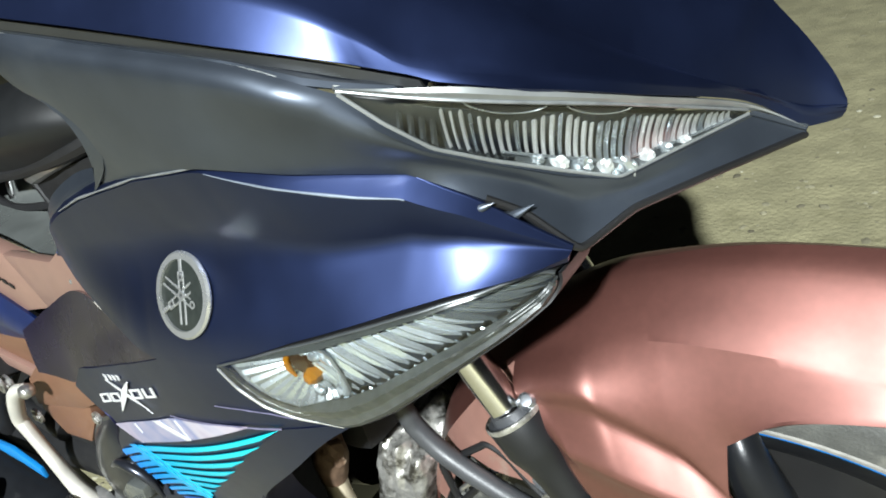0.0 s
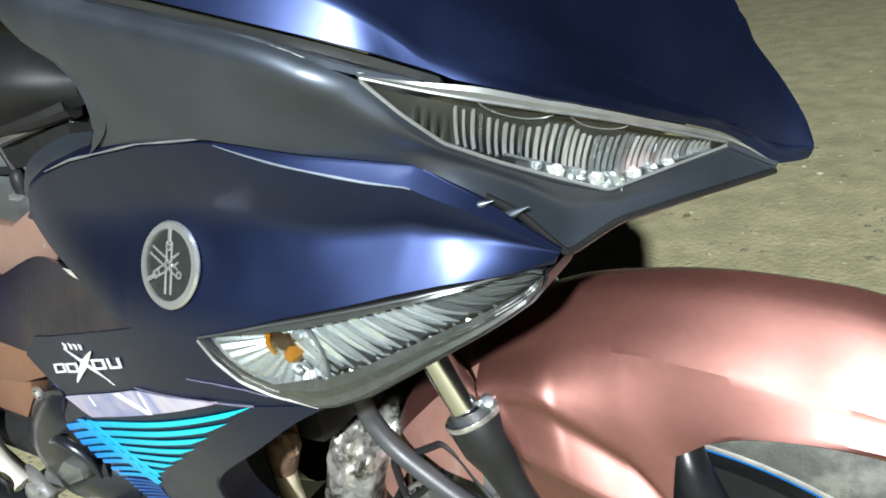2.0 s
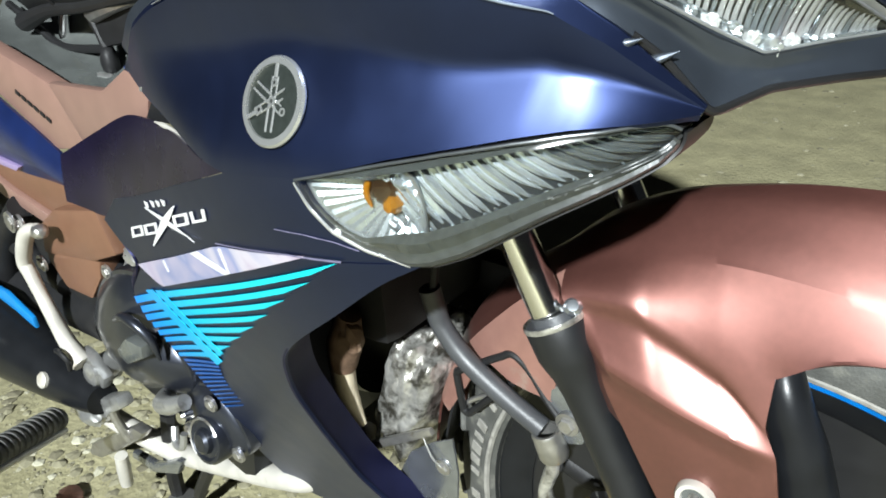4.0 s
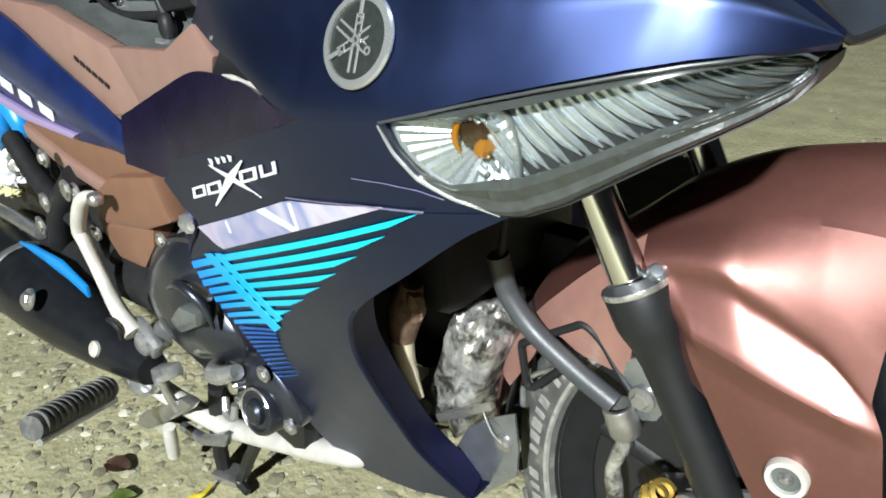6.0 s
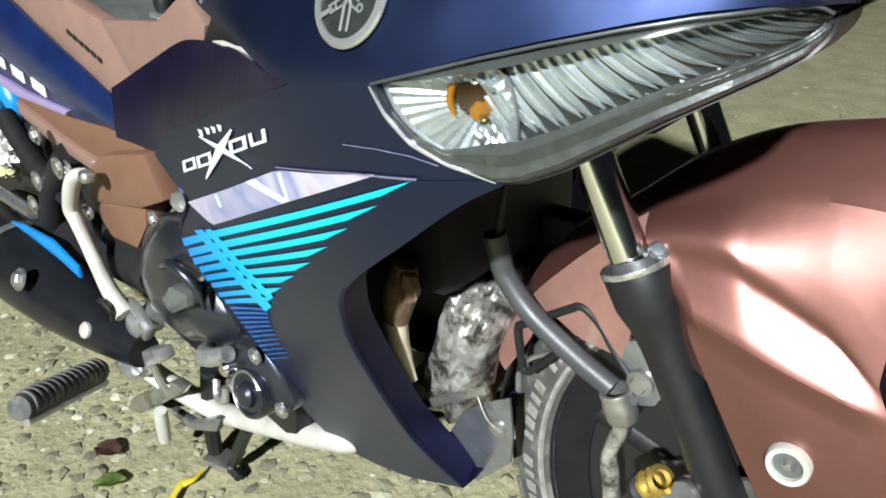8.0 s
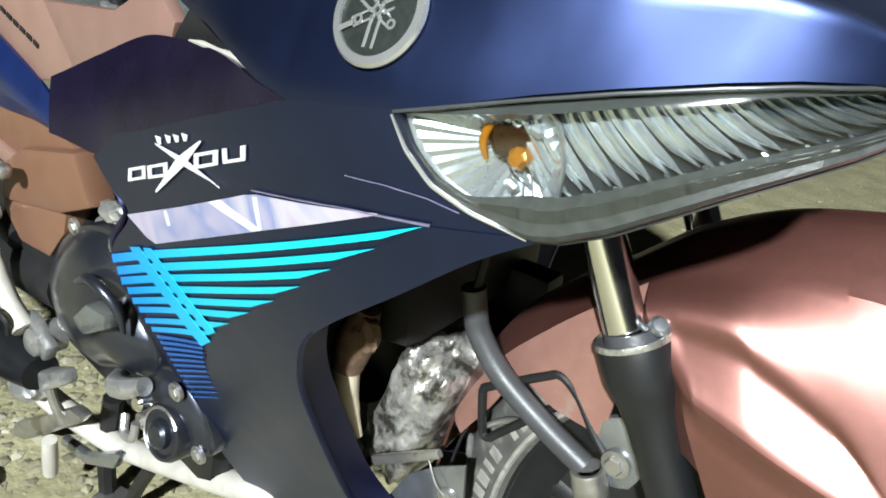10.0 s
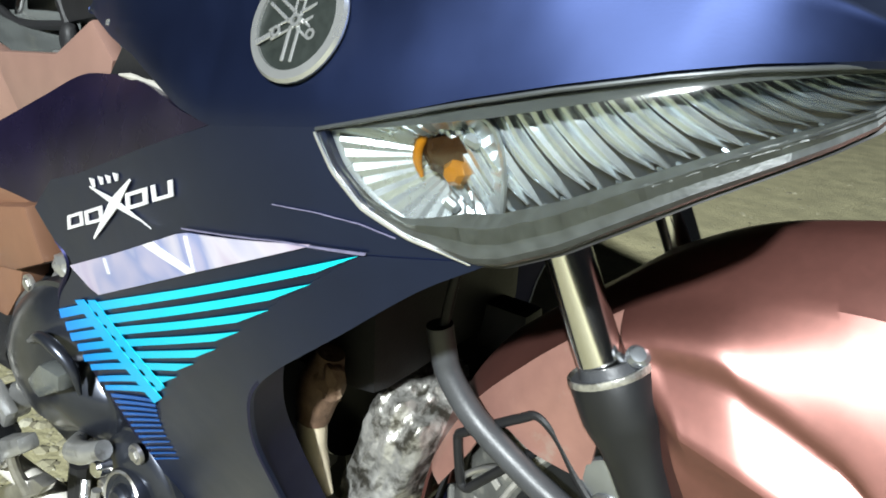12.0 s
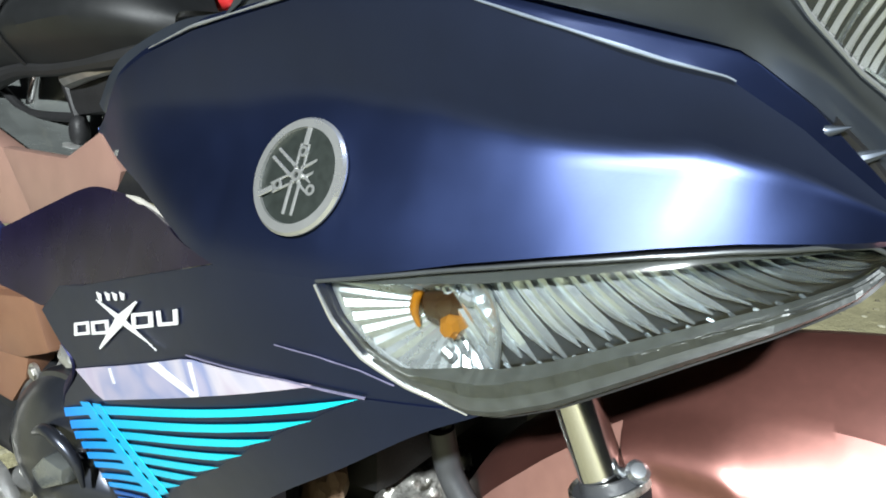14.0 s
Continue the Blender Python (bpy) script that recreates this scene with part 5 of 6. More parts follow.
gm = np.stack([crom([c0[i], c0[i] * 0.72 + c1[i] * 0.28 + np.array([0, -0.001, 0.0052]), c0[i] * 0.3 + c1[i] * 0.7 + np.array([0, -0.0012, 0.0027]), c1[i]], 12) for i in range(len(tops))], 1)
# hollow skin behind the fork, between the rear side and the side plate
edge_b = pl[pl[:, 0, 2] > 0.470][:, 0]
edge_a = np.stack([np.interp(-np.linspace(rs[0, -1, 2], 0.474, len(edge_b)), -rs[:, -1, 2], rs[:, -1, k]) for k in range(3)], 1)
edge_a[0], wk = edge_b[0], np.linspace(0, 1, 9)
dip = np.clip(np.linspace(-0.6, 1.6, len(edge_b)), 0, 1)[:, None] * np.sin(np.pi * wk)[None] * 0.005
bridge = edge_a[:, None] * (1 - wk)[None, :, None] + edge_b[:, None] * wk[None, :, None]
bridge[..., 1] += dip
fender_r = bmesh.new()
for g in (gm, pl, fr, bridge):
    sheet(fender_r, g)
bmesh.ops.remove_doubles(fender_r, verts=fender_r.verts, dist=0.0002)
bmesh.ops.recalc_face_normals(fender_r, faces=fender_r.faces)
side = [f for f in fender_r.faces if f.calc_center_median().y < -0.07]
if sum(f.normal.y for f in side) > 0:
    bmesh.ops.reverse_faces(fender_r, faces=fender_r.faces)
bmesh.ops.solidify(fender_r, geom=fender_r.faces[:], thickness=0.0025)
fender = both("fender", fender_r, BRONZE, bike, "rose bronze metallic front fender", 14)
fender_rear = bmesh.new()
sheet(fender_rear, rs)
bmesh.ops.recalc_face_normals(fender_rear, faces=fender_rear.faces)
if sum(f.normal.y for f in fender_rear.faces) > 0:
    bmesh.ops.reverse_faces(fender_rear, faces=fender_rear.faces)
bmesh.ops.solidify(fender_rear, geom=fender_rear.faces[:], thickness=0.0025)
both("fender_rear", fender_rear, DUSTBRONZE, fender, "dusty rear end of the fender", 40)
k_at = Vector((-0.026, -0.0905, 0.441))
scr = part("fender_screw", lathe([(0.0082, 0.0040), (0.0088, 0.0070), (0.0116, 0.0073), (0.0126, 0.0052), (0.0129, -0.004)], k_at, (0.1, -1, 0.15), 32), PIPE, fender, "pale ringed fender screw")
part("screw_dish", lathe([(0, 0.0036), (0.0084, 0.0042)], k_at, (0.1, -1, 0.15), 32), GREYPANEL, scr, "grey dish")
part("screw_head", lathe([(0, 0.0078), (0.0018, 0.0076), (0.0042, 0.0050), (0.0046, 0.0036)], k_at, (0.1, -1, 0.15), 16), STEEL, scr, "bright screw head")
part("dust_fleck", lump((0.0047, -0.0300, 0.6050), (0.0012, 0.0012, 0.0008), 0.2, 2, 1), WHITE, fender)
part("fender_lining", skin(loft([[(p[0] * 0.96, 0.0, 0.28 + (p[2] - 0.28) * 0.955) for p in F_CREST], [(p[0] * 0.95, -0.05, 0.28 + (p[2] - 0.28) * 0.945) for p in F_CREASE]], 40, 5), 0.002, (0, 0.6, -0.6)), BLACK, fender, "black underside")

# ---- front wheel ----
AX = Vector((0, 0, 0.28))
prof = []
for k in range(25):
    a = math.pi * (k / 24) - math.pi / 2
    prof.append((0.238 + 0.042 * math.cos(a) ** 0.75 if abs(math.cos(a)) > 1e-6 else 0.238, 0.036 * math.sin(a) * (1 - 0.10 * (1 - abs(math.sin(a))))))
prof = [(0.226, -0.026)] + prof + [(0.226, 0.026)]
wheel = part("front_wheel", lathe([(0.226, -0.027), (0.229, -0.029), (0.231, -0.025), (0.220, -0.022), (0.205, -0.017), (0.198, -0.012), (0.198, 0.012), (0.205, 0.017), (0.220, 0.022), (0.231, 0.025), (0.229, 0.029), (0.226, 0.027)], AX, (0, 1, 0), 96), GLOSSBLACK, bike, "black cast front wheel with blue rim tape")
tyre = part("tyre", lathe(prof, AX, (0, 1, 0), 128), RUBBER, wheel, "dusty worn front tyre")
for k in range(40):
    a = 2 * math.pi * k / 40
    for sgn in (-1, 1):
        c = Vector((math.cos(a + 0.05 * sgn) * 0.2745, 0.018 * sgn, 0.28 + math.sin(a + 0.05 * sgn) * 0.2745))
        m = Matrix.Translation(c) @ Matrix.Rotation(-(a + 0.05 * sgn), 4, "Y") @ Matrix.Rotation(radians(58 * sgn), 4, "X") @ Matrix.Rotation(radians(30 * sgn), 4, "Z")
        part("tread_block", box((0.006, 0.020, 0.016), m, 0.002, 1), RUBBER, wheel)
for k in range(22):
    a = radians(140 + 3.6 * k)
    if k % 6 == 5:
        continue
    c = Vector((math.cos(a) * 0.2475, -0.0362, 0.28 + math.sin(a) * 0.2475))
    m = Matrix.Translation(c) @ Matrix.Rotation(-a, 4, "Y") @ Matrix.Rotation(radians(16), 4, "Z")
    part("sidewall_mark", box((0.0125, 0.0022, (0.0095, 0.006, 0.011)[k % 3]), m, 0.0005, 1), MARK, wheel, "raised pale sidewall mark")
part("sidewall_line", lathe([(0.2325, -0.0335), (0.2340, -0.0362), (0.2365, -0.0366), (0.2385, -0.0345)], AX, (0, 1, 0), 96), MARK, wheel)
part("rim_tape", lathe([(0.2252, -0.0285), (0.2295, -0.0303), (0.2300, -0.0296)], AX, (0, 1, 0), 48, radians(-112), radians(92)), CYANTAPE, wheel, "bright blue rim tape")
# black disc added between the spokes, for the darkness behind them
part("wheel_web", lathe([(0.03, -0.012), (0.12, -0.008), (0.200, -0.010), (0.200, 0.010), (0.12, 0.008), (0.03, 0.012)], AX, (0, 1, 0), 64), BLACKGAP, wheel)
part("hub", lathe([(0.0, -0.05), (0.03, -0.05), (0.034, -0.04), (0.034, 0.04), (0.03, 0.05), (0, 0.05)], AX, (0, 1, 0), 32), GLOSSBLACK, wheel)
for k in range(5):
    a = 2 * math.pi * k / 5 + 0.35
    d = Vector((math.cos(a), 0, math.sin(a)))
    part("spoke", tube([AX + d * 0.03, AX + d * 0.11, AX + d * 0.2], [0.016, 0.012, 0.014], 12, 8), BLACK, wheel)
part("brake_disc", lathe([(0.06, -0.047), (0.11, -0.047), (0.11, -0.051), (0.06, -0.051), (0.06, -0.047)], AX, (0, 1, 0), 64), STEEL, wheel, "steel brake disc")
part("fender_stay", tube([(0.002, -0.050, 0.528), (0.010, -0.058, 0.510), (0.026, -0.060, 0.465), (0.048, -0.060, 0.385)], [0.012, 0.017, 0.018, 0.018], 20, 30), GLOSSBLACK, bike, "dark grey stay inside the fender opening")
# ---- brake hose, bracket and what hangs behind the fork ----
hose = part("brake_hose", tube([(-0.2515, -0.074, 0.517), (-0.249, -0.072, 0.500), (-0.243, -0.071, 0.481), (-0.221, -0.070, 0.4565), (-0.182, -0.070, 0.4345), (-0.150, -0.070, 0.4205)], 0.0088, 16, 60), HOSE, bike, "thick grey rubber brake hose")
part("cable", tube([(-0.232, -0.06, 0.60), (-0.244, -0.068, 0.555), (-0.250, -0.073, 0.510)], 0.0035, 10, 20), BLACK, hose)
part("hose_clamp", lathe([(0.0088, 0.011), (0.0112, 0.011), (0.0120, 0.009), (0.0116, 0.003), (0.0122, 0.001), (0.0122, -0.012), (0.0110, -0.015), (0, -0.015)], (-0.1445, -0.070, 0.4105), (-0.30, -0.10, 1), 28), STEEL, hose, "dull metal hose clamp")
part("hose_tail", tube([(-0.147, -0.068, 0.397), (-0.143, -0.067, 0.384), (-0.147, -0.066, 0.370), (-0.152, -0.064, 0.350), (-0.150, -0.062, 0.325), (-0.148, -0.06, 0.295)], [0.0050, 0.0062, 0.0055, 0.0075, 0.0070, 0.008], 12, 40), CASTALU, hose, "crusted grey pipe")
part("hose_tail", tube([(-0.140, -0.066, 0.396), (-0.136, -0.066, 0.386), (-0.141, -0.066, 0.376)], 0.0016, 8, 16), BLACK, hose)
part("wire_guard", tube([(-0.136, -0.064, 0.428), (-0.152, -0.062, 0.443), (-0.166, -0.061, 0.461), (-0.176, -0.062, 0.471), (-0.184, -0.062, 0.473), (-0.193, -0.062, 0.467), (-0.236, -0.061, 0.436), (-0.2405, -0.060, 0.431), (-0.2410, -0.060, 0.425), (-0.2385, -0.058, 0.395), (-0.236, -0.058, 0.390), (-0.231, -0.058, 0.390), (-0.226, -0.058, 0.396), (-0.182, -0.058, 0.446)], 0.0034, 10, 120), BLACK, bike, "thin black bent wire guide")
part("wire_guard", tube([(-0.240, -0.054, 0.393), (-0.225, -0.050, 0.405), (-0.20, -0.050, 0.418)], 0.0024, 10, 20), STEEL, bike)
stay = part("fork_bracket", plate([(-0.149, 0.457), (-0.133, 0.467), (-0.118, 0.454), (-0.113, 0.430), (-0.120, 0.414), (-0.133, 0.408), (-0.141, 0.426), (-0.151, 0.442)], -0.064, 0.008, 0.003), PLATESTEEL, bike, "blue-grey bracket on the fork")
part("bolt", bolt((-0.1315, -0.066, 0.431), 0.0068, h=0.005), STEEL, stay)
cal = part("brake_caliper", join(box((0.06, 0.05, 0.075), Matrix.Translation((-0.085, -0.050, 0.315)) @ Matrix.Rotation(radians(-30), 4, "Y"), 0.010, 3), lump((-0.072, -0.075, 0.345), (0.020, 0.02, 0.020), 0.08)), ALU, bike, "dull grey brake caliper")
part("caliper_piston", lathe([(0, 0.010), (0.008, 0.010), (0.010, 0.007), (0.0105, -0.002), (0.013, -0.002), (0.0135, -0.01)], (-0.080, -0.088, 0.376), (-0.2, -0.7, 0.5), 24), STEEL, cal)
for k in range(3):
    part("caliper_fitting", lathe([(0.007, 0), (0.0105, 0.001), (0.0115, 0.004), (0.0105, 0.007), (0.007, 0.008)], (-0.106 - 0.006 * k, -0.080, 0.366 - 0.008 * k), (0.5, -0.3, 0.7), 20), GOLD if k < 2 else BLACK, cal, "gold banjo fitting" if k < 2 else "")

# mud plate behind the wheel
mud = part("mud_plate", plate([(-0.293, 0.326), (-0.263, 0.354), (-0.236, 0.373), (-0.236, 0.33), (-0.242, 0.292), (-0.285, 0.239), (-0.321, 0.239), (-0.315, 0.285)], lambda x, z: -0.072 + 0.10 * (0.30 - z), 0.003, 0.001), PLATESTEEL, bike, "bent blue-grey metal plate at the spoiler tip")
part("plate_arm", plate([(-0.3481, 0.3124), (-0.2643, 0.3695), (-0.2602, 0.3635), (-0.301, 0.3341), (-0.3493, 0.2996)], -0.078, 0.006, 0.002), STEEL, mud, "pale metal arm")
part("bolt", bolt((-0.251, -0.0765, 0.331), 0.0055), STEEL, mud)
part("tie_wire", tube([(-0.269, -0.080, 0.359), (-0.259, -0.082, 0.343), (-0.250, -0.080, 0.333)], 0.0008, 6, 14), STEEL, mud, "thin twisted tie wire")

# engine front and pipes seen through the wheel arch
def casting(centre, size, turn, amount=0.10):
    """A squarish sand-cast block with a crumpled, pitted skin."""
    bm = bmesh.new()
    bmesh.ops.create_icosphere(bm, subdivisions=5, radius=1)
    m = Matrix.Rotation(radians(turn), 3, "Y")
    for v in bm.verts:
        d = v.co.normalized()
        k = 1 / (abs(d.x) ** 5 + abs(d.y) ** 5 + abs(d.z) ** 5) ** 0.2
        fold = noise.noise(d * 3.1 + Vector((3, 1, 7))) + 0.7 * abs(noise.noise(d * 7.3)) + 0.35 * noise.noise(d * 17)
        k *= 1 + amount * fold
        v.co = m @ Vector((d.x * k * size[0], d.y * k * size[1], d.z * k * size[2])) + Vector(centre)
    return bm


part("cylinder_head", casting((-0.322, -0.008, 0.352), (0.029, 0.052, 0.078), 20, 0.12), CASTALU, bike, "crusty cast aluminium cylinder head", 80)
part("engine_hanger", join(tube([(-0.329, -0.093, 0.476), (-0.338, -0.095, 0.447), (-0.346, -0.095, 0.418)], [0.010, 0.017, 0.013], 14, 20), lump((-0.325, -0.098, 0.458), (0.012, 0.010, 0.016), 0.3, 3, 3)), RUST, bike, "rusty brown frame lug")
part("frame_pipe", tube([(-0.346, -0.094, 0.424), (-0.348, -0.095, 0.400), (-0.345, -0.094, 0.376), (-0.334, -0.092, 0.352)], [0.011, 0.0115, 0.010, 0.004], 16, 28), CREAM, bike, "cream painted pipe")
shroud = part("radiator_shroud", box((0.04, 0.20, 0.22), Matrix.Translation((-0.455, 0.0, 0.43)) @ Matrix.Rotation(radians(-14), 4, "Y"), 0.01), BLACK, bike, "black shroud behind the wheel arch")
part("shroud_top", box((0.12, 0.20, 0.16), Matrix.Translation((-0.36, 0.02, 0.52)), 0.02), BLACK, shroud)
part("shroud_back", box((0.02, 0.14, 0.26), Matrix.Translation((-0.415, 0.09, 0.33)), 0.004), BLACK, shroud)
part("shroud_side", box((0.10, 0.03, 0.10), Matrix.Translation((-0.31, 0.075, 0.42)), 0.008), BLACK, shroud)

# ---- engine on the right side ----
engine = part("engine", join(box((0.34, 0.22, 0.20), Matrix.Translation((-0.66, 0, 0.30)) @ Matrix.Rotation(radians(12), 4, "Y"), 0.03, 3), tube([(-0.55, 0, 0.31), (-0.40, 0, 0.350)], 0.04, 20)), GLOSSBLACK, bike, "black engine block")


def cover(outline, y, depth, dome, centre, n=44):
    """A cast cover: a stepped, domed lid on an (x, z) outline."""
    p = crom(outline + [outline[0]], n + 1)[:-1]
    c = np.array(centre)
    bm = bmesh.new()
    rings = []
    for s, d in ((1.0, depth), (1.0, 0.004), (0.985, 0.0), (0.93, -0.001), (0.90, -0.004), (0.70, -0.6 * dome), (0.45, -0.88 * dome), (0.2, -dome)):
        rings.append([bm.verts.new((c[0] + (q[0] - c[0]) * s, y + d, c[1] + (q[1] - c[1]) * s)) for q in p])
    for a, b in zip(rings, rings[1:]):
        for k in range(n):
            bm.faces.new((a[k], a[(k + 1) % n], b[(k + 1) % n], b[k]))
    bm.faces.new(rings[-1])
    bmesh.ops.recalc_face_normals(bm, faces=bm.faces)
    return bm


part("crankcase_cover", cover([(-0.765, 0.362), (-0.724, 0.410), (-0.668, 0.444), (-0.612, 0.452), (-0.594, 0.425), (-0.583, 0.378), (-0.560, 0.345), (-0.575, 0.305), (-0.635, 0.290), (-0.690, 0.270), (-0.738, 0.286), (-0.764, 0.322)], -0.132, 0.06, 0.026, (-0.665, 0.360), 60), ENGINE, engine, "glossy blue-black crankcase cover")
part("cover_boss", plate([(-0.655, 0.357), (-0.622, 0.386), (-0.586, 0.388), (-0.590, 0.370), (-0.636, 0.344)], -0.166, 0.02, 0.006), GREYPANEL, engine, "grey cast boss")
part("cover_ridge", tube([(-0.648, -0.158, 0.398), (-0.620, -0.160, 0.412), (-0.598, -0.158, 0.407), (-0.583, -0.154, 0.390), (-0.580, -0.152, 0.366)], [0.003, 0.005, 0.006, 0.005, 0.002], 12, 40), ENGINE, engine)
part("water_pump", cover([(-0.612, 0.270), (-0.585, 0.312), (-0.548, 0.334), (-0.515, 0.332), (-0.488, 0.300), (-0.482, 0.268), (-0.510, 0.246), (-0.556, 0.228), (-0.595, 0.238)], -0.128, 0.06, 0.016, (-0.548, 0.282), 60), ENGINE, engine, "dark glossy pump housing")
pump_ax = (0.15, -0.95, 0.25)
part("pump_cap", lathe([(0, 0.014), (0.010, 0.014), (0.014, 0.011), (0.0155, 0.005), (0.021, 0.004), (0.024, 0.0065), (0.0275, 0.006), (0.030, 0.001), (0.031, -0.03)], (-0.533, -0.146, 0.275), pump_ax, 40), ENGINE, engine, "glossy dark pump cap")
part("pump_lip", lathe([(0.0242, 0.0072), (0.0258, 0.0082), (0.0275, 0.0068)], (-0.533, -0.146, 0.275), pump_ax, 40, 0.6, 3.6), STEEL, engine, "worn bright edge")
part("pump_pipe", tube([(-0.640, -0.13, 0.278), (-0.610, -0.15, 0.292), (-0.580, -0.155, 0.306), (-0.556, -0.15, 0.318)], [0.010, 0.012, 0.011, 0.009], 14, 30), ALU, engine, "pale cast pump pipe")
part("pump_knob", lathe([(0, 0.006), (0.006, 0.006), (0.009, 0.003), (0.0095, -0.008)], (-0.556, -0.156, 0.303), pump_ax, 16), CHROME, engine)
part("pump_clip", tube([(-0.600, -0.15, 0.262), (-0.590, -0.158, 0.248), (-0.575, -0.158, 0.250), (-0.572, -0.154, 0.268)], 0.0045, 10, 20), ALU, engine)
for x, y, z in ((-0.592, -0.138, 0.250), (-0.497, -0.136, 0.262), (-0.600, -0.140, 0.292), (-0.520, -0.140, 0.325), (-0.695, -0.132, 0.432), (-0.612, -0.135, 0.440), (-0.748, -0.135, 0.300)):
    part("bolt", bolt((x, y, z), 0.0065), STEEL, engine)
part("hose_joint", lump((-0.690, -0.10, 0.425), (0.014, 0.014, 0.014), 0.15, 3, 3), ALU, engine, "pale cast hose joint")
part("hose_joint", lump((-0.640, -0.118, 0.462), (0.018, 0.012, 0.012), 0.2, 3, 3), ALU, engine)
part("exhaust_pipe", tube([(-0.38, -0.04, 0.28), (-0.43, -0.085, 0.228), (-0.485, -0.095, 0.203), (-0.585, -0.095, 0.163), (-0.678, -0.095, 0.128), (-0.75, -0.10, 0.112), (-0.83, -0.13, 0.150), (-0.90, -0.15, 0.200)], 0.0150, 20, 80), PIPE, bike, "pale heat-stained exhaust pipe")

muf_a, muf_b = Vector((-0.80, -0.155, 0.226)), Vector((-1.50, -0.185, 0.288))
muffler = part("muffler", lathe([(0, -0.02), (0.022, -0.02), (0.027, 0.0), (0.040, 0.07), (0.054, 0.17), (0.061, 0.27), (0.0615, 0.45), (0.058, 0.66), (0.03, 0.70), (0, 0.70)], muf_a, muf_b - muf_a, 36), GLOSSBLACK, bike, "black exhaust muffler")
part("muffler_bolt", bolt((-0.985, -0.215, 0.294), 0.011, (0, -0.85, 0.5), h=0.008), STEEL, muffler)
part("muffler_tab", lathe([(0, 0.004), (0.009, 0.0035), (0.0115, 0.001), (0.0120, -0.012)], (-0.858, -0.192, 0.248), (0.1, -0.9, 0.4), 16), PIPE, muffler, "pale round tab on the muffler")
part("muffler_band", lathe([(0.0625, 0.0), (0.0645, 0.003), (0.0645, 0.014), (0.0625, 0.017)], muf_a + (muf_b - muf_a).normalized() * 0.33, muf_b - muf_a, 36), STEEL, muffler)
part("blue_guard", plate([(-1.14, 0.322), (-1.08, 0.332), (-0.97, 0.338), (-0.90, 0.318), (-0.90, 0.300), (-0.955, 0.310), (-1.05, 0.318)], -0.165, 0.006, 0.002), SHOCKBLUE, bike, "bright blue chain guard edge")
part("rear_guard", plate([(-2.3, 0.45), (-1.50, 0.50), (-1.26, 0.45), (-1.00, 0.50), (-0.80, 0.46), (-0.80, 0.30), (-1.00, 0.27), (-1.30, 0.18), (-2.3, 0.16)], -0.045, 0.01, 0.003), BLACK, bike, "black inner guard before the rear wheel")
part("swing_arm", join(tube([(-0.78, -0.10, 0.32), (-1.0, -0.11, 0.31), (-1.29, -0.11, 0.29)], [0.035, 0.032, 0.03], 14, 20), box((0.16, 0.10, 0.12), Matrix.Translation((-0.86, -0.07, 0.37)), 0.02), tube([(-0.86, -0.12, 0.36), (-1.06, -0.12, 0.41), (-1.18, -0.11, 0.47)], 0.016, 12, 16), tube([(-1.05, -0.13, 0.33), (-1.00, -0.13, 0.40), (-0.93, -0.12, 0.46)], 0.018, 12, 16)), BLACK, bike, "black swing arm and frame stays")
for x, z in ((-1.055, 0.365), (-1.00, 0.415), (-0.90, 0.455), (-1.16, 0.345)):
    part("bolt", bolt((x, -0.148, z), 0.010), STEEL, bike)
part("brake_rod", tube([(-1.40, -0.15, 0.335), (-1.22, -0.15, 0.350), (-1.06, -0.15, 0.352)], 0.010, 10, 12), STEEL, bike)
shock = part("shock_absorber", join(tube([(-1.50, -0.07, 0.455), (-1.471, -0.075, 0.483), (-1.41, -0.080, 0.507), (-1.346, -0.08, 0.500), (-1.31, -0.08, 0.478), (-1.335, -0.08, 0.440), (-1.40, -0.08, 0.405)], [0.018, 0.022, 0.024, 0.022, 0.020, 0.018, 0.020], 16, 50), tube([(-1.33, -0.09, 0.498), (-1.275, -0.085, 0.515), (-1.232, -0.08, 0.505), (-1.212, -0.08, 0.476), (-1.235, -0.08, 0.455)], [0.012, 0.018, 0.020, 0.018, 0.014], 16, 40), tube([(-1.40, -0.08, 0.405), (-1.47, -0.078, 0.370), (-1.53, -0.07, 0.375), (-1.545, -0.07, 0.42)], [0.022, 0.030, 0.030, 0.024], 16, 40)), SHOCKBLUE, bike, "bright blue looped shock absorber mount")
for c, sz in (((-1.40, -0.085, 0.352), (0.034, 0.02, 0.022)), ((-1.34, -0.090, 0.372), (0.030, 0.02, 0.020)), ((-1.46, -0.085, 0.322), (0.026, 0.018, 0.018)), ((-1.36, -0.088, 0.335), (0.022, 0.016, 0.012))):
    part("spring", lump(c, sz, 0.35, 2.6, 4), PALEYELLOW, shock, "pale yellow chipped spring coil")
part("spring_seat", lump((-1.285, -0.095, 0.395), (0.040, 0.03, 0.034), 0.25, 2.5, 4), WHITE, shock, "white plastic spring seat")
part("spring_seat", lump((-1.215, -0.10, 0.418), (0.020, 0.02, 0.022), 0.2), CASTALU, shock)

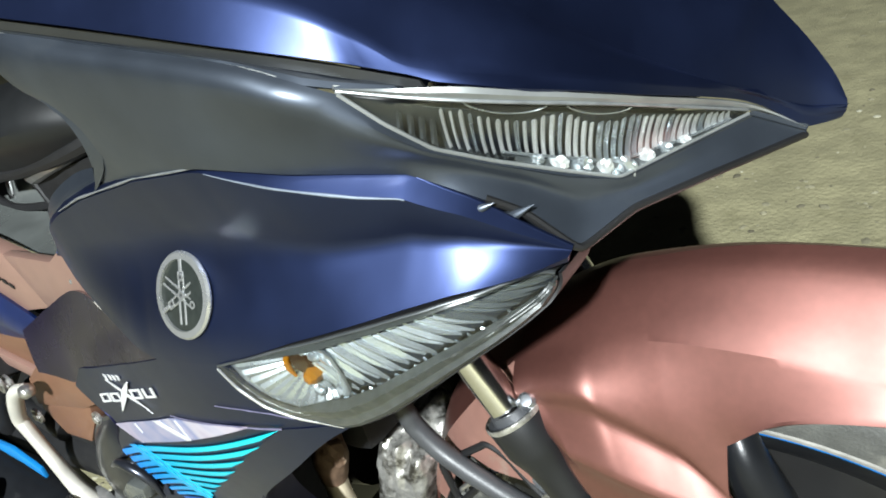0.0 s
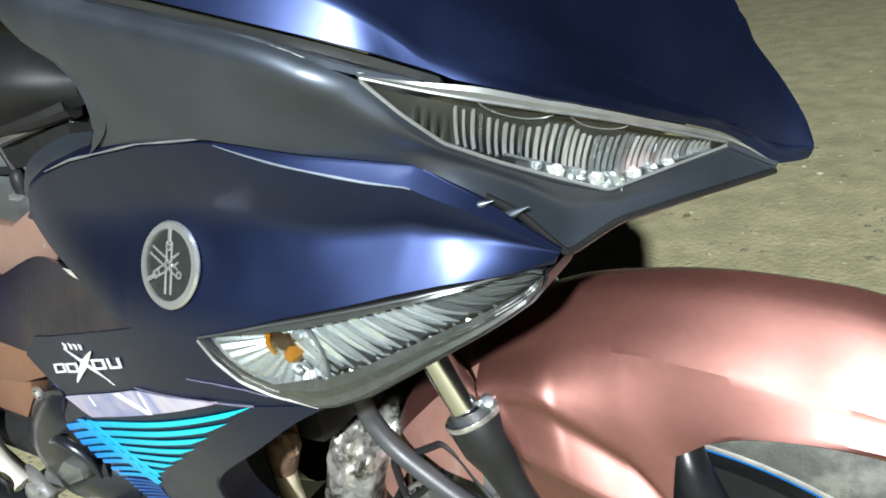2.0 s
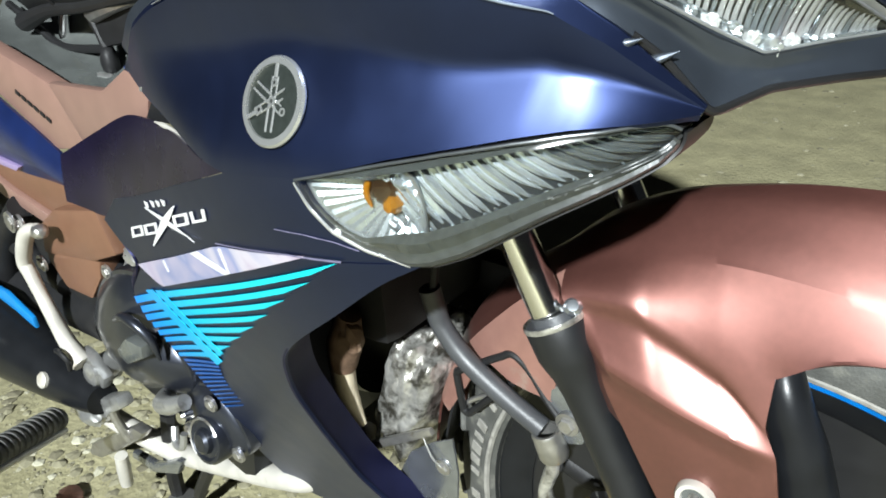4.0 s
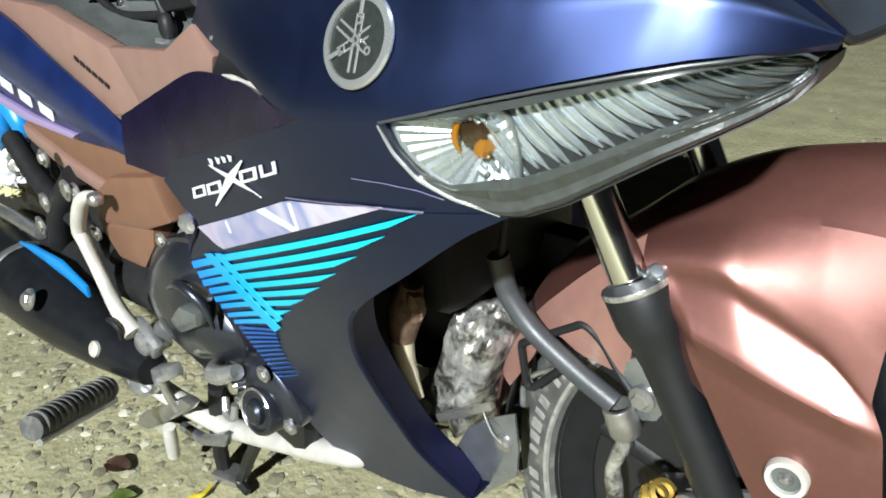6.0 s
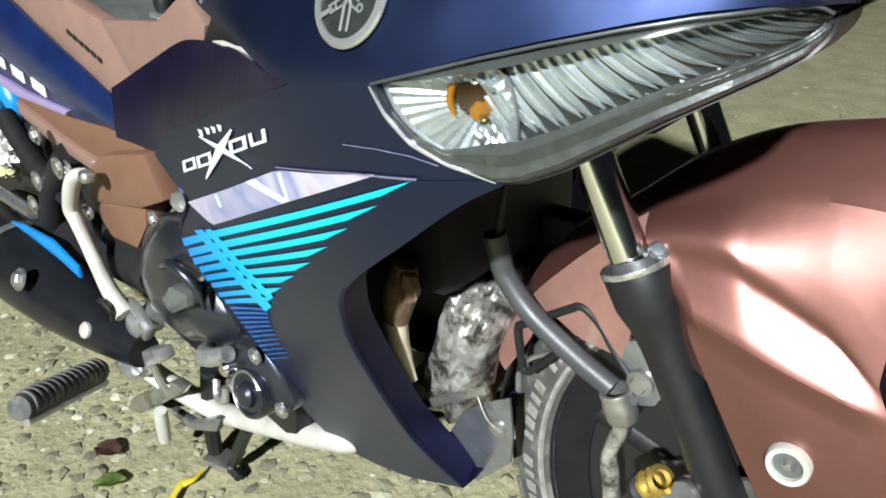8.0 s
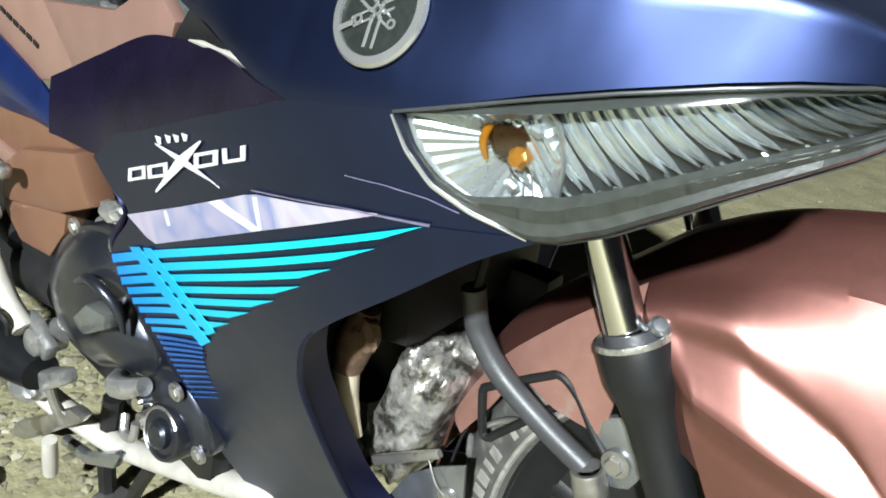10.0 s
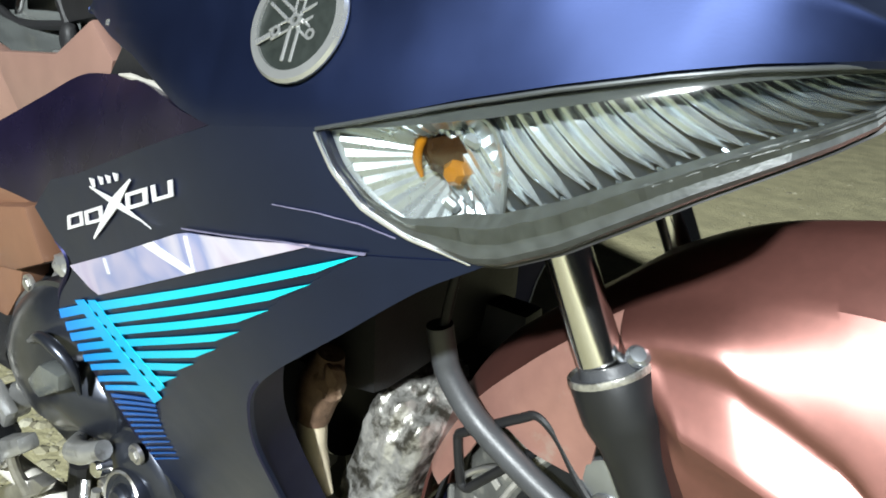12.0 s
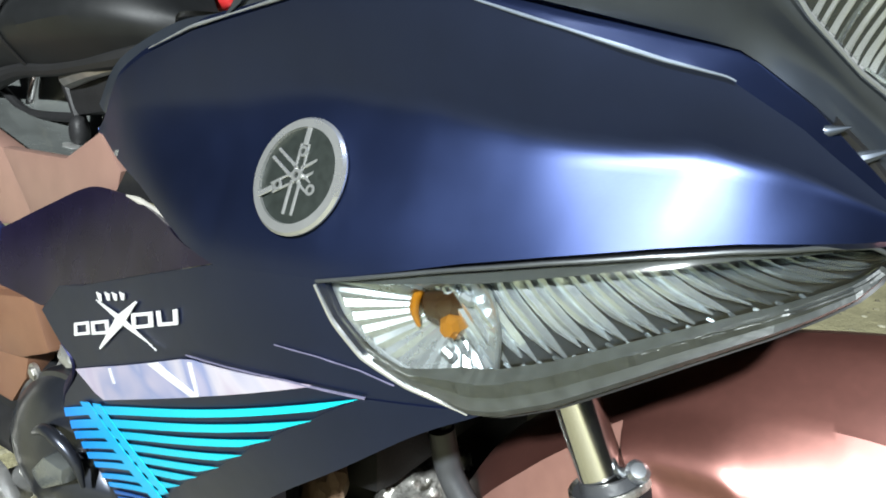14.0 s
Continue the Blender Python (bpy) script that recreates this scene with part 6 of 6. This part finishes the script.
kick = part("kick_lever", tube([(-0.801, -0.152, 0.472), (-0.828, -0.154, 0.462), (-0.848, -0.156, 0.443), (-0.868, -0.158, 0.412), (-0.862, -0.158, 0.394), (-0.843, -0.158, 0.349), (-0.826, -0.156, 0.300), (-0.800, -0.155, 0.276)], [0.006, 0.010, 0.010, 0.009, 0.0085, 0.0095, 0.011, 0.014], 12, 70), PIPE, bike, "pale metal kick start lever")
part("lever_knob", lump((-0.797, -0.152, 0.468), (0.011, 0.010, 0.009), 0.15, 3, 3), STEEL, kick)
part("lever_hub", join(lathe([(0, 0.010), (0.010, 0.010), (0.017, 0.006), (0.020, -0.004), (0.020, -0.03)], (-0.790, -0.150, 0.262), (0.1, -1, 0.1), 20), plate([(-0.815, 0.292), (-0.790, 0.288), (-0.762, 0.262), (-0.775, 0.240), (-0.800, 0.246)], -0.152, 0.016, 0.005)), ALU, kick, "pale cast lever hub")
part("lever_spring", tube([(-0.835, -0.170, 0.292), (-0.815, -0.174, 0.300), (-0.800, -0.172, 0.290), (-0.808, -0.170, 0.272)], 0.0035, 8, 20), BLACK, kick)

peg_a, peg_b = Vector((-0.845, -0.195, 0.190)), Vector((-0.768, -0.310, 0.240))
peg_x = (peg_b - peg_a).normalized()
peg = part("foot_peg", tube([peg_a, peg_a * 0.5 + peg_b * 0.5, peg_b], 0.0155, 20, 8), RUBBER, bike, "ribbed black rubber foot peg")
for k in range(13):
    c = peg_a + (peg_b - peg_a) * (0.06 + 0.072 * k)
    part("peg_rib", lathe([(0.0150, -0.0030), (0.0175, -0.0018), (0.0175, 0.0018), (0.0150, 0.0030)], c + Vector((0, 0, 0.002)), peg_x, 20), RUBBER, peg)
part("peg_plate", tube([peg_a + Vector((0.010, 0, -0.0155)), peg_b + Vector((0.010, 0, -0.0155))], 0.0050, 10), ALU, peg, "bare metal peg underside")
part("peg_bracket", join(plate([(-0.872, 0.168), (-0.835, 0.205), (-0.795, 0.220), (-0.728, 0.252), (-0.722, 0.236), (-0.770, 0.205), (-0.812, 0.166), (-0.862, 0.152)], -0.158, 0.022, 0.005), lump((-0.805, -0.165, 0.198), (0.026, 0.014, 0.018), 0.2, 3, 3)), ALU, peg, "pale cast peg bracket")
part("bolt", bolt((-0.840, -0.166, 0.185), 0.009, h=0.006), STEEL, peg)
part("bracket_link", tube([(-0.775, -0.15, 0.225), (-0.768, -0.15, 0.190), (-0.760, -0.145, 0.160)], [0.007, 0.006, 0.007], 10, 12), STEEL, peg)
pedal = part("brake_pedal", plate([(-0.952, 0.030), (-0.905, 0.046), (-0.825, 0.102), (-0.735, 0.168), (-0.715, 0.188), (-0.745, 0.186), (-0.825, 0.132), (-0.925, 0.066)], -0.145, 0.018, 0.006), STEEL, bike, "worn flat metal brake pedal")
part("pedal_pin", tube([(-0.800, -0.150, 0.112), (-0.808, -0.150, 0.080), (-0.815, -0.150, 0.050)], [0.009, 0.010, 0.009], 12, 10), PIPE, pedal, "pale pedal pin")
part("pedal_arm", plate([(-0.858, 0.052), (-0.790, 0.058), (-0.712, 0.098), (-0.690, 0.132), (-0.705, 0.128), (-0.785, 0.078), (-0.850, 0.068)], -0.118, 0.012, 0.004), PLATESTEEL, pedal, "grey steel pedal arm")
stand = part("centre_stand", tube([(-0.745, -0.09, 0.175), (-0.757, -0.095, 0.120), (-0.766, -0.10, 0.066), (-0.773, -0.10, 0.014)], [0.013, 0.013, 0.012, 0.012], 8, 20), BLACK, bike, "black centre stand leg")
part("stand_foot", box((0.045, 0.035, 0.012), pose(-0.758, -0.10, 0.008, 0, 8, 20), 0.004), STEEL, stand)
part("stand_brace", tube([(-0.655, -0.098, 0.125), (-0.690, -0.10, 0.072), (-0.712, -0.10, 0.035), (-0.722, -0.105, 0.018), (-0.700, -0.108, 0.012)], [0.009, 0.009, 0.009, 0.008, 0.006], 8, 24), BLACKGAP, stand)
part("stand_cross", tube([(-0.765, -0.095, 0.09), (-0.765, 0.12, 0.09), (-0.785, 0.14, 0.012)], 0.012, 10, 20), BLACK, stand)

# ---- inner body behind the leg shield ----
part("inner_panel", plate([(-1.10, 0.690), (-0.884, 0.679), (-0.784, 0.656), (-0.717, 0.639), (-0.659, 0.615), (-0.70, 0.575), (-0.766, 0.564), (-0.88, 0.615), (-1.02, 0.664)], -0.115, 0.02, 0.004), INNERBRONZE, bike, "dusty rose bronze inner body panel")
body_in = bike.children[-1]
for k in range(6):
    c = (-0.822 + 0.0125 * k, -0.1160, 0.6240 - 0.0047 * k)
    part("letter_bar", box((0.0095, 0.001, 0.0050), Matrix.Translation(c) @ Matrix.Rotation(radians(22), 4, "Y"), 0), BLACK, body_in, "small dark printed mark")
part("inner_panel", join(plate([(-0.730, 0.645), (-0.662, 0.650), (-0.571, 0.657), (-0.498, 0.686), (-0.470, 0.662), (-0.487, 0.632), (-0.539, 0.620), (-0.590, 0.600), (-0.66, 0.580)], lambda x, z: -0.126 - 0.12 * (x + 0.66), 0.012, 0.003)), INNERBRONZE, bike, "dusty rose bronze inner body panel")
part("glove_panel", skin(loft([[(-1.05, -0.085, 0.690), (-0.84, -0.085, 0.655), (-0.68, -0.09, 0.630), (-0.50, -0.11, 0.655)], [(-1.05, -0.02, 0.700), (-0.84, -0.015, 0.672), (-0.68, -0.015, 0.650), (-0.50, -0.03, 0.670)], [(-1.05, 0.03, 0.80), (-0.84, 0.03, 0.78), (-0.68, 0.03, 0.76), (-0.50, 0.03, 0.73)]], 24, 14), 0.004, (0, 0.7, -0.7)), GREYPANEL, bike, "glossy grey inner leg panel")
seat_side = part("seat_cowl", skin(loft([[(-1.40, -0.118, 0.735), (-1.146, -0.122, 0.690), (-1.009, -0.122, 0.669), (-0.88, -0.120, 0.616), (-0.756, -0.118, 0.564), (-0.715, -0.112, 0.525)], [(-1.40, -0.130, 0.68), (-1.17, -0.132, 0.650), (-1.02, -0.132, 0.615), (-0.90, -0.130, 0.575), (-0.77, -0.126, 0.535), (-0.722, -0.115, 0.517)], [(-1.40, -0.118, 0.61), (-1.205, -0.120, 0.575), (-1.05, -0.120, 0.540), (-0.902, -0.120, 0.520), (-0.79, -0.118, 0.520), (-0.728, -0.112, 0.510)]], 40, 10), 0.004), SEATBLUE, bike, "blue side cowl with white lettering band")
for k, (t, wd) in enumerate(((0.0, 0.034), (0.20, 0.030), (0.34, 0.010), (0.47, 0.036), (0.66, 0.034), (0.86, 0.036))):
    c = Vector((-1.196 + 0.305 * t, -0.1290, 0.612 - 0.067 * t - 0.008 * math.sin(math.pi * t)))
    part("letter_bar", box((wd, 0.002, 0.015), Matrix.Translation(c) @ Matrix.Rotation(radians(13), 4, "Y") @ Matrix.Shear("XZ", 4, (0.4, 0)), 0.003, 2), WHITE, seat_side, "white printed bar")
part("pearl_band", plate([(-1.23, 0.576), (-1.11, 0.550), (-1.0, 0.536), (-0.865, 0.530), (-0.880, 0.522), (-1.035, 0.525), (-1.17, 0.546), (-1.25, 0.566)], -0.1275, 0.008, 0.002), HOLO, seat_side, "pearly lilac band")
part("lower_body_panel", join(plate([(-1.10, 0.560), (-0.91, 0.531), (-0.738, 0.512), (-0.70, 0.500), (-0.79, 0.478), (-0.85, 0.458), (-0.95, 0.478), (-1.08, 0.495)], -0.112, 0.02, 0.004)), BROWN, bike, "brown lower body panel")
part("panel_trim", plate([(-1.075, 0.512), (-0.948, 0.482), (-0.846, 0.466), (-0.866, 0.449), (-0.98, 0.464), (-1.078, 0.492)], -0.120, 0.012, 0.004), INNERBRONZE, bike, "pale rose trim strip")
br = part("engine_bracket", join(plate([(-0.805, 0.486), (-0.69, 0.510), (-0.668, 0.458), (-0.736, 0.432), (-0.885, 0.405), (-0.86, 0.455)], lambda x, z: -0.128, 0.03, 0.006), plate([(-0.885, 0.408), (-0.735, 0.436), (-0.742, 0.405), (-0.775, 0.368), (-0.845, 0.364), (-0.888, 0.395)], lambda x, z: -0.120 - 0.12 * (0.436 - z), 0.03, 0.006)), BROWN, bike, "brown plastic engine bracket cover")
part("bolt", bolt((-0.872, -0.138, 0.398), 0.008), STEEL, br)
for x, z in ((-0.893, 0.451), (-0.967, 0.485)):
    part("bolt", bolt((x, -0.140, z), 0.009, h=0.006), STEEL, bike)

# ---- handlebar pod seen behind the cowl ----
pod = part("handlebar_pod", skin(loft([[(-0.90, -0.040, 0.698), (-0.74, -0.055, 0.716), (-0.65, -0.050, 0.728), (-0.578, -0.026, 0.738)], [(-0.90, -0.070, 0.745), (-0.74, -0.082, 0.760), (-0.65, -0.072, 0.765), (-0.574, -0.030, 0.752)], [(-0.90, -0.030, 0.792), (-0.74, -0.034, 0.800), (-0.65, -0.034, 0.802), (-0.576, -0.024, 0.768)], [(-0.90, 0.05, 0.796), (-0.74, 0.05, 0.806), (-0.65, 0.05, 0.806), (-0.582, 0.02, 0.770)]], 36, 18), 0.005, (0, 0.7, -0.7)), PODBLACK, bike, "rounded black handlebar cover")
part("pod_base", tube([(-0.92, -0.045, 0.688), (-0.83, -0.050, 0.706), (-0.74, -0.052, 0.713), (-0.65, -0.046, 0.726), (-0.596, -0.028, 0.738)], [0.012, 0.008, 0.007, 0.008, 0.013], 10, 30), BLACKGAP, pod)
part("pod_seam", tube([(-0.800, -0.050, 0.706), (-0.797, -0.081, 0.752), (-0.795, -0.060, 0.790)], 0.0022, 8, 20), BLACKGAP, pod)
part("pod_lever", tube([(-0.745, -0.040, 0.704), (-0.69, -0.045, 0.714), (-0.625, -0.035, 0.726)], [0.011, 0.008, 0.005], 10, 16), STEEL, pod, "bare metal lever")
part("pod_lower", box((0.16, 0.05, 0.034), Matrix.Translation((-0.675, -0.015, 0.694)) @ Matrix.Rotation(radians(-9), 4, "Y"), 0.008), BLACK, pod)
part("lever_tip", lump((-0.605, -0.030, 0.712), (0.006, 0.006, 0.012), 0.1, 2, 2), STEEL, pod)
part("pod_foot", box((0.15, 0.03, 0.05), Matrix.Translation((-0.66, -0.004, 0.660)) @ Matrix.Rotation(radians(-12), 4, "Y"), 0.01), GREYPANEL, pod)
part("cable_arm", tube([(-0.765, -0.036, 0.712), (-0.748, -0.036, 0.675), (-0.742, -0.034, 0.655)], [0.008, 0.006, 0.007], 10, 16), BLACK, pod)
part("cable", tube([(-0.99, -0.030, 0.706), (-0.91, -0.034, 0.678), (-0.85, -0.036, 0.660), (-0.742, -0.036, 0.664)], 0.0050, 10, 30), BLACK, pod, "black control cable")
part("cable_nut", lump((-0.738, -0.040, 0.650), (0.011, 0.010, 0.018), 0.1, 3, 3), BLACK, pod)
part("cable_stop", lump((-0.745, -0.050, 0.632), (0.026, 0.012, 0.009), 0.2, 3, 3), ALU, pod)
part("bright_rod", tube([(-0.855, -0.018, 0.712), (-0.885, -0.024, 0.640)], 0.0075, 12, 6), CHROME, bike, "bright metal rod")
switch = part("switch_box", box((0.07, 0.06, 0.06), Matrix.Translation((-0.60, 0.09, 0.800)), 0.014), BLACK, bike, "black switch box with red button")
part("switch_button", lump((-0.622, 0.055, 0.783), (0.022, 0.012, 0.012), 0.1, 2, 3), RED, switch, "red button")
part("switch_button", lump((-0.598, 0.052, 0.764), (0.012, 0.010, 0.010), 0.1, 2, 3), WHITE, switch, "white button")

# ---- small things on the ground ----
def leaf(name, at, size, turn, mat, label, cat="leaf"):
    bm = bmesh.new()
    rows = []
    for k in range(9):
        t = k / 8
        wd = math.sin(math.pi * min(1, t * 0.95 + 0.04)) ** 0.8 * 0.36
        z = 0.06 * math.sin(t * 5) + 0.05
        rows.append([bm.verts.new((t - 0.5, s * wd, z + 0.10 * abs(s))) for s in (-1, -0.5, 0, 0.5, 1)])
    for a, b in zip(rows, rows[1:]):
        for k in range(4):
            bm.faces.new((a[k], a[k + 1], b[k + 1], b[k]))
    bmesh.ops.solidify(bm, geom=bm.faces[:], thickness=0.01)
    bmesh.ops.transform(bm, matrix=pose(at[0], at[1], ground_height(at[0], at[1]) + 0.006, 0, 0, turn) @ Matrix.Diagonal((size, size, size, 1)), verts=bm.verts)
    return tagged(part(name, bm, mat), label, cat)


leaf("dry_leaf", (-0.915, -0.200), 0.046, 25, LEAFBROWN, "curled dark brown dry leaf lying on gravel")
leaf("green_leaf", (-0.845, -0.229), 0.042, 55, LEAFGREEN, "small green leaf lying on gravel")
strap = part("strap", tube([(-0.742, -0.192, 0.010), (-0.752, -0.176, 0.013), (-0.757, -0.165, 0.010), (-0.751, -0.150, 0.012), (-0.758, -0.132, 0.009)], [0.006, 0.004, 0.008, 0.004, 0.003], 10, 30), YELLOW)
for v in strap.data.vertices:
    v.co.z = 0.012 + (v.co.z - 0.012) * 0.35 + ground_height(v.co.x, v.co.y) * 0.5
tagged(strap, "scrap of yellow strap lying on the gravel", "strap")
